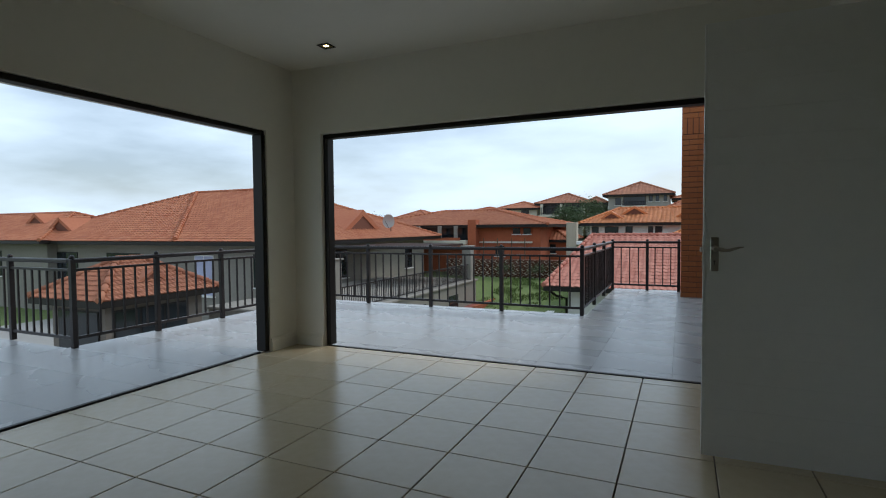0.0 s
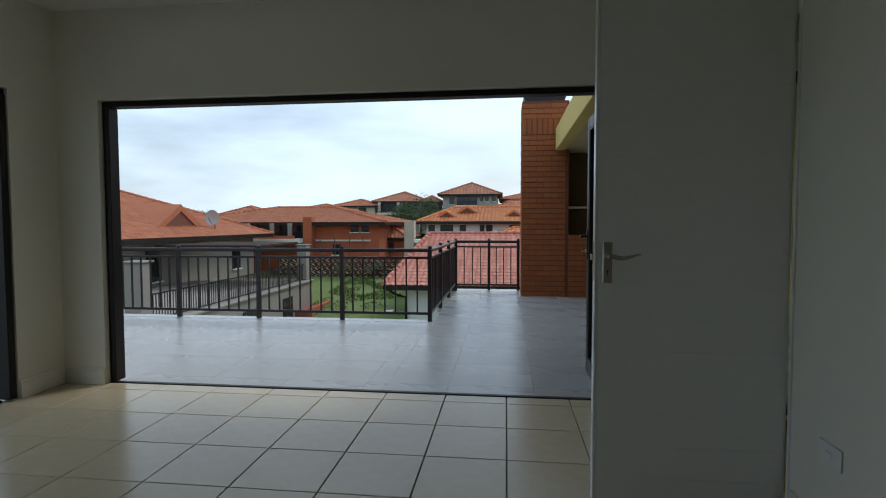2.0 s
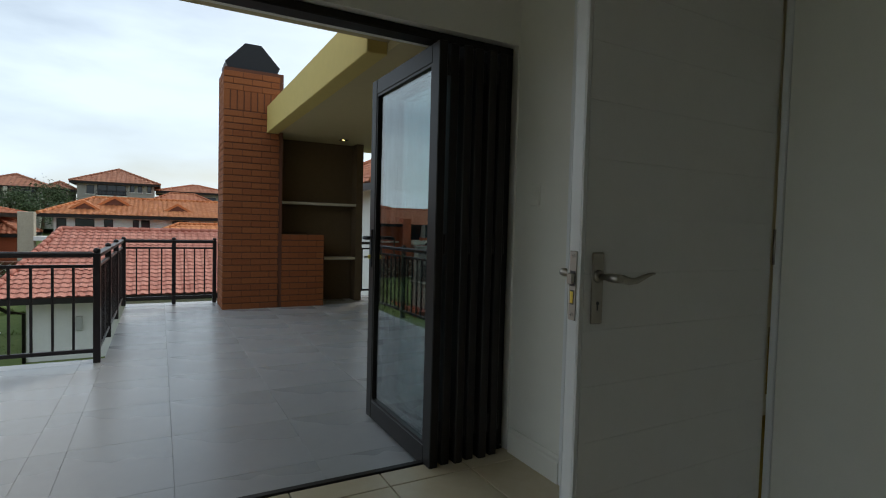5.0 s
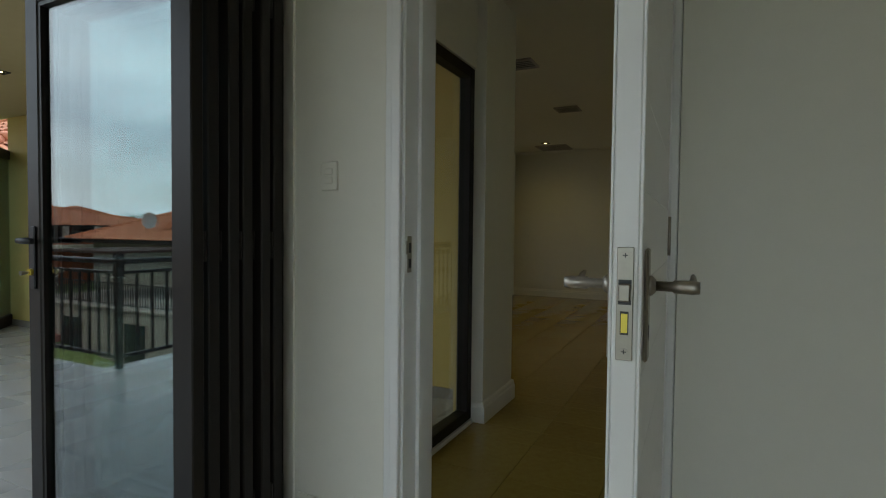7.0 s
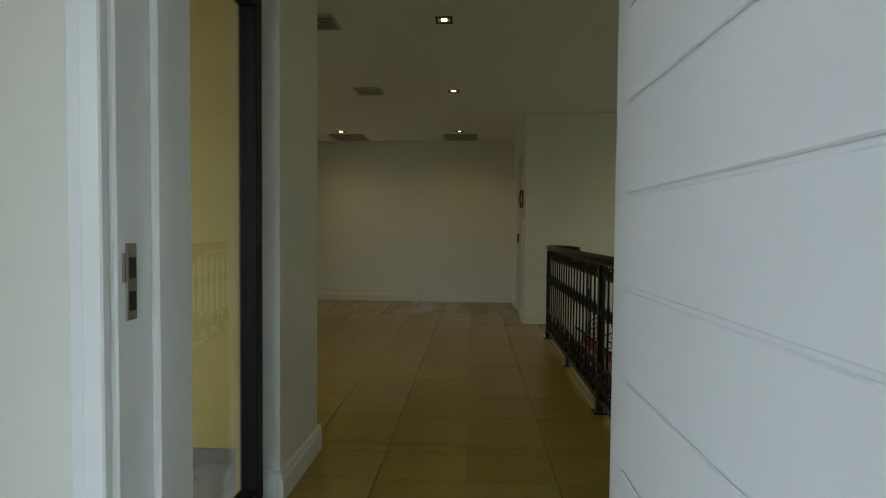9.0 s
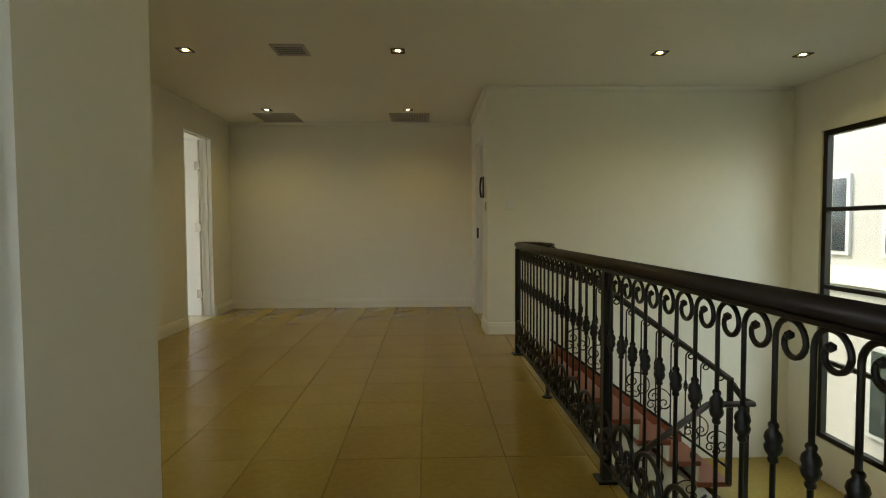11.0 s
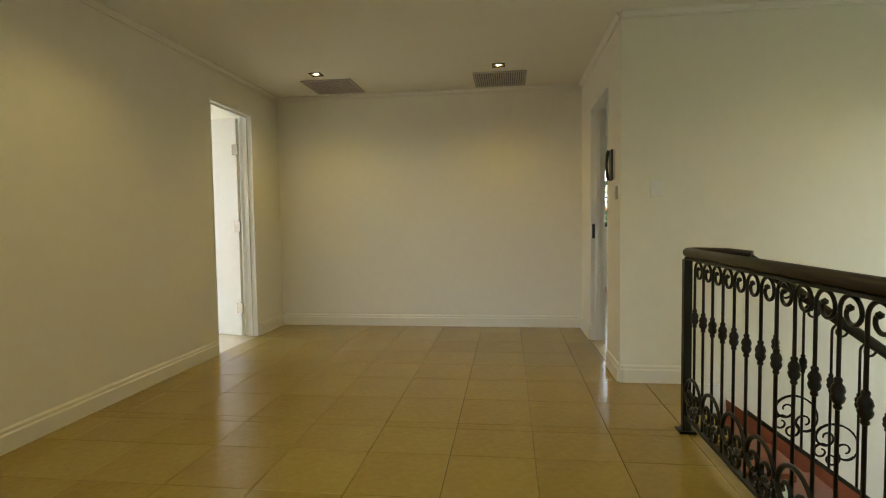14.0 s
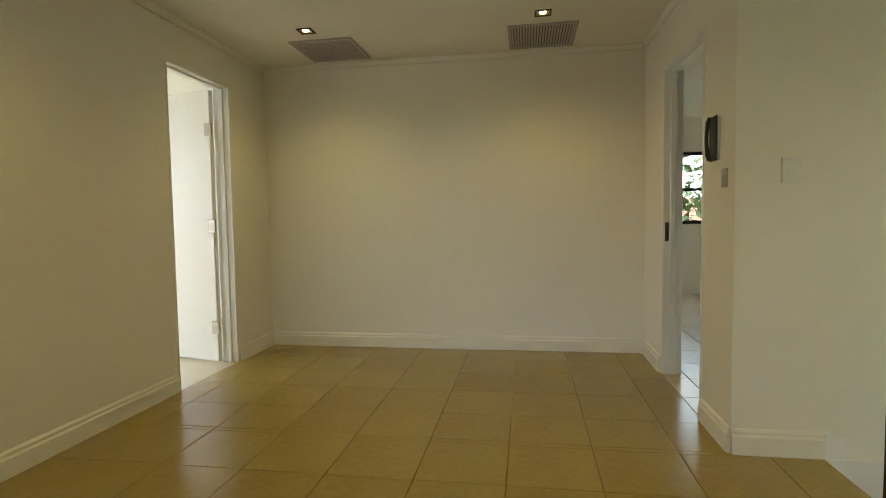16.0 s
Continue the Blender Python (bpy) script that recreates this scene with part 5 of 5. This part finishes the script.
house("hill_house", "small pale hillside house with a tiled roof", -2.0, 5.6, 59, 66, 0.0, 4.05, 4.95, "plaster_hill", [("s", 0.2, 2.6, 3.6, 1.4), ("s", 3.0, 2.6, 3.6, 1.4)], 0.6, "clay", 0.4, 0.45)
house("hill_house_porch", "low tiled porch of a hillside house", -2.3, 3.0, 55.6, 58.8, 0.0, 3.0, 3.75, "plaster_hill", [], 0.5, "clay", 0.4, 0.45)
house("hill_house", "low hillside house with an orange tiled roof", -23.2, -17.3, 62, 69, 0.0, 3.45, 4.35, "plaster_cream", [("s", -21.6, 2.5, 3.2, 1.0), ("s", -19.4, 2.5, 3.2, 1.0)], 0.5, "clay", 0.4, 0.45)
house("hill_house", "distant house with an orange tiled roof", -33.0, -24.6, 47, 56, -2.0, 1.4, 3.05, "plaster_grey", [], 0.6, "clay", 0.4, 0.45)
house("hill_house", "distant house with an orange tiled roof", -24.0, -17.0, 48.5, 55.5, -2.0, 2.35, 3.25, "plaster_cream", [], 0.5, "clay", 0.4, 0.45)
house("hill_house", "distant house with an orange tiled roof", -48, -40, 66, 74, -1.5, 1.8, 2.75, "plaster_cream", [], 0.6, "clay", 0.4, 0.45)

# cream block across the stairwell window, coloured darker to cut its glare, and the view from the bedroom
court = thing("court_building", "pale plastered building across the light court, toned down against glare", "house")
part("wall", boxes((2.0, 12.0, -8.6, -8.3, -4.1, 4.2)), M["plaster_hill"], court)
part("band", boxes((2.0, 12.0, -8.3, -8.16, 0.05, 0.35)), M["plaster_cream"], court)
for u, z0, z1 in ((7.7, 0.55, 1.95), (9.6, 0.55, 1.95), (7.9, -2.4, -0.9)):
    wroot = part("window", boxes((u - 0.62, u + 0.62, -8.3, -8.25, z0, z1)), M["grey_plastic"], court)
    part("pane", boxes((u - 0.54, u - 0.02, -8.25, -8.24, z0 + 0.07, z1 - 0.07)), M["dark_pane"], wroot)
    part("pane", boxes((u + 0.02, u + 0.54, -8.25, -8.24, z0 + 0.07, z1 - 0.07)), M["dark_pane"], wroot)
structure("court_paving", boxes((0.0, 16.0, -16.0, -4.9, GROUND - 0.02, GROUND + 0.05)), M["paving"], "grey paved light court")
house("east_house", "pale house with a brown tiled roof behind a tree", 17, 27, -12, 0, GROUND, 0.75, 1.55, "plaster_white", [], 0.6, "clay", 0.5, 0.5)


# ---- trees ----
def tree(at, height, spread, leaves, label, seed):
    rng = random.Random(seed)
    root = thing("tree", label, "tree", at=at)
    bm = bmesh.new()
    tube(bm, [(0, 0, 0), (0.1, 0.05, height * 0.3), (0.0, 0.1, height * 0.62)], [height * 0.035, height * 0.026, height * 0.014], 8)
    tips = []
    for k in range(9):
        a, h = rng.uniform(0, 6.28), rng.uniform(0.3, 0.6) * height
        end = Vector((math.cos(a) * spread * rng.uniform(0.4, 0.8), math.sin(a) * spread * rng.uniform(0.4, 0.8), h + height * rng.uniform(0.12, 0.35)))
        tube(bm, [(0.05, 0.05, h), Vector((0, 0, h)).lerp(end, 0.5) + Vector((0, 0, 0.1 * height * 0.3)), end], [height * 0.012, height * 0.008, height * 0.004], 5)
        tips.append(end)
    tips.append(Vector((0, 0, height * 0.85)))
    part("trunk", bm, M["bark"], root)
    verts, faces = [], []
    for k in range(leaves):
        c = rng.choice(tips)
        p = c + Vector((rng.gauss(0, 1), rng.gauss(0, 1), rng.gauss(0, 0.75))) * spread * 0.24
        s = spread * rng.uniform(0.03, 0.07)
        n = Euler((rng.uniform(-1, 1), rng.uniform(-1, 1), rng.uniform(0, 6.28))).to_matrix()
        b = len(verts)
        for u, v in ((-1, 0), (0, -0.5), (1, 0), (0, 0.5)):
            verts.append(tuple(p + n @ Vector((u * s, v * s, 0.25 * s * abs(u)))))
        faces.append((b, b + 1, b + 2, b + 3))
    tagged(solid("crown", (verts, faces), M["leaf"], root), kind="stuff")


tree((-10.2, 52, 0.0), 3.9, 1.9, 3000, "dark green tree between the hillside houses", 1)
tree((-12.6, 53.5, 0.0), 3.2, 1.6, 2600, "dark green tree between the hillside houses", 2)
tree((-8.6, 50.0, -0.6), 2.9, 1.6, 2600, "dark green bushy tree behind the pale house", 3)
tree((-36, 60, -1.2), 3.4, 1.8, 2600, "far dark green tree above the roofs", 4)
tree((-44, 66, -0.5), 3.4, 2.2, 2600, "far dark green tree above the roofs", 5)
tree((-70, 72, -1.0), 3.6, 2.6, 2600, "far dark green tree above the roofs", 6)
tree((13.4, -4.2, GROUND), 6.6, 2.4, 3000, "leafy green tree outside the bedroom window", 7)
tree((8.5, 52, -0.5), 3.6, 2.4, 1800, "dark green tree beside the pale house", 8)
rng = random.Random(11)
for k in range(7):
    tree((-12.0 + 1.9 * k, 31.0 + rng.uniform(-0.4, 0.4), ground_height(-12.0 + 1.9 * k, 31.0)), 0.8 + rng.uniform(0, 0.4), 0.8, 700, "low green shrub in front of the retaining wall", 20 + k)


# tufts of longer grass on the lawn
rng = random.Random(5)
verts, faces = [], []
for k in range(9000):
    x, y = rng.uniform(-11.5, -4.6), rng.uniform(20.5, 31.4)
    if noise.noise(Vector((x * 0.8, y * 0.8, 3))) < -0.1:
        continue
    z, h, a = ground_height(x, y), rng.uniform(0.05, 0.15), rng.uniform(0, 3.14)
    dx, dy, b = 0.04 * math.cos(a), 0.04 * math.sin(a), len(verts)
    verts.extend([(x - dx, y - dy, z - 0.03), (x + dx, y + dy, z - 0.03), (x + rng.uniform(-0.1, 0.1), y + rng.uniform(-0.1, 0.1), z + h)])
    faces.append((b, b + 1, b + 2))
lawn_mesh = bpy.data.meshes.new("grass_tufts")
lawn_mesh.from_pydata(verts, [], faces)
lawn_mesh.materials.append(M["grass"])
tagged(new("grass_tufts", lawn_mesh), "tufts of rough green grass on the lawn", "grass", "", "stuff")


# ---- floor tiles ----
def floor_tiles(parent, x_joint, y_joint, size, gap, zones, top, mat, thick=0.012, bevel=0.002):
    """Square tiles on a grid of joints, cut to the zones (x0, x1, y0, y1)."""
    cache = {}
    for x0, x1, y0, y1 in zones:
        i0, i1 = math.floor((x0 - x_joint) / size), math.ceil((x1 - x_joint) / size)
        j0, j1 = math.floor((y0 - y_joint) / size), math.ceil((y1 - y_joint) / size)
        for i in range(i0, i1):
            for j in range(j0, j1):
                a0, a1 = max(x_joint + i * size, x0), min(x_joint + (i + 1) * size, x1)
                b0, b1 = max(y_joint + j * size, y0), min(y_joint + (j + 1) * size, y1)
                w, d = a1 - a0 - gap, b1 - b0 - gap
                if w < 0.02 or d < 0.02:
                    continue
                key = (round(w, 3), round(d, 3))
                if key not in cache:
                    cache[key] = mesh_of("tile", bevelled(boxes((-w / 2, w / 2, -d / 2, d / 2, -thick, 0)), bevel), M[mat])
                shared("tile", cache[key], parent, pose((a0 + a1) / 2, (b0 + b1) / 2, top))


floor_tiles(bpy.data.objects["floor_slab"], -1.16, -0.14, 0.397, 0.006, [(-4.30, XD, -8.0, -0.010), (XD, 0.0, DS, DN), (-4.36, -4.30, -4.9, -0.456)], 0.0, "tile")
floor_tiles(bpy.data.objects["floor_landing_slab"], 5.335, -0.225, 0.394, 0.003, [(0.0, XL, DS, DN), (XL, 1.18, -1.86, -0.205), (1.18, 1.68, -1.86, -0.273), (1.68, 1.76, -1.86, 0.05), (1.76, 4.47, -1.86, YH), (4.47, XE, -1.80, YH), (XE, XF, YS, YH), (4.47, XE, -2.03, -1.80)], 0.0, "tile_hall", bevel=0.0008)
floor_tiles(bpy.data.objects["floor_bedroom_south"], 5.36, -0.22, 0.393, 0.006, [(5.5, 10.6, -5.1, YS)], 0.0, "tile")
floor_tiles(bpy.data.objects["balcony_floor"], -1.57, 0.30, 0.60, 0.0012, [(-6.35, -2.02, 0.03, 2.85), (-6.35, -4.396, -0.95, 0.03), (-9.5, -4.396, -5.5, -0.95), (-2.02, 1.62, 0.03, 5.95), (0.11, 1.62, -0.125, 0.03)], -0.03, "balcony_tile", 0.02, 0.0006)
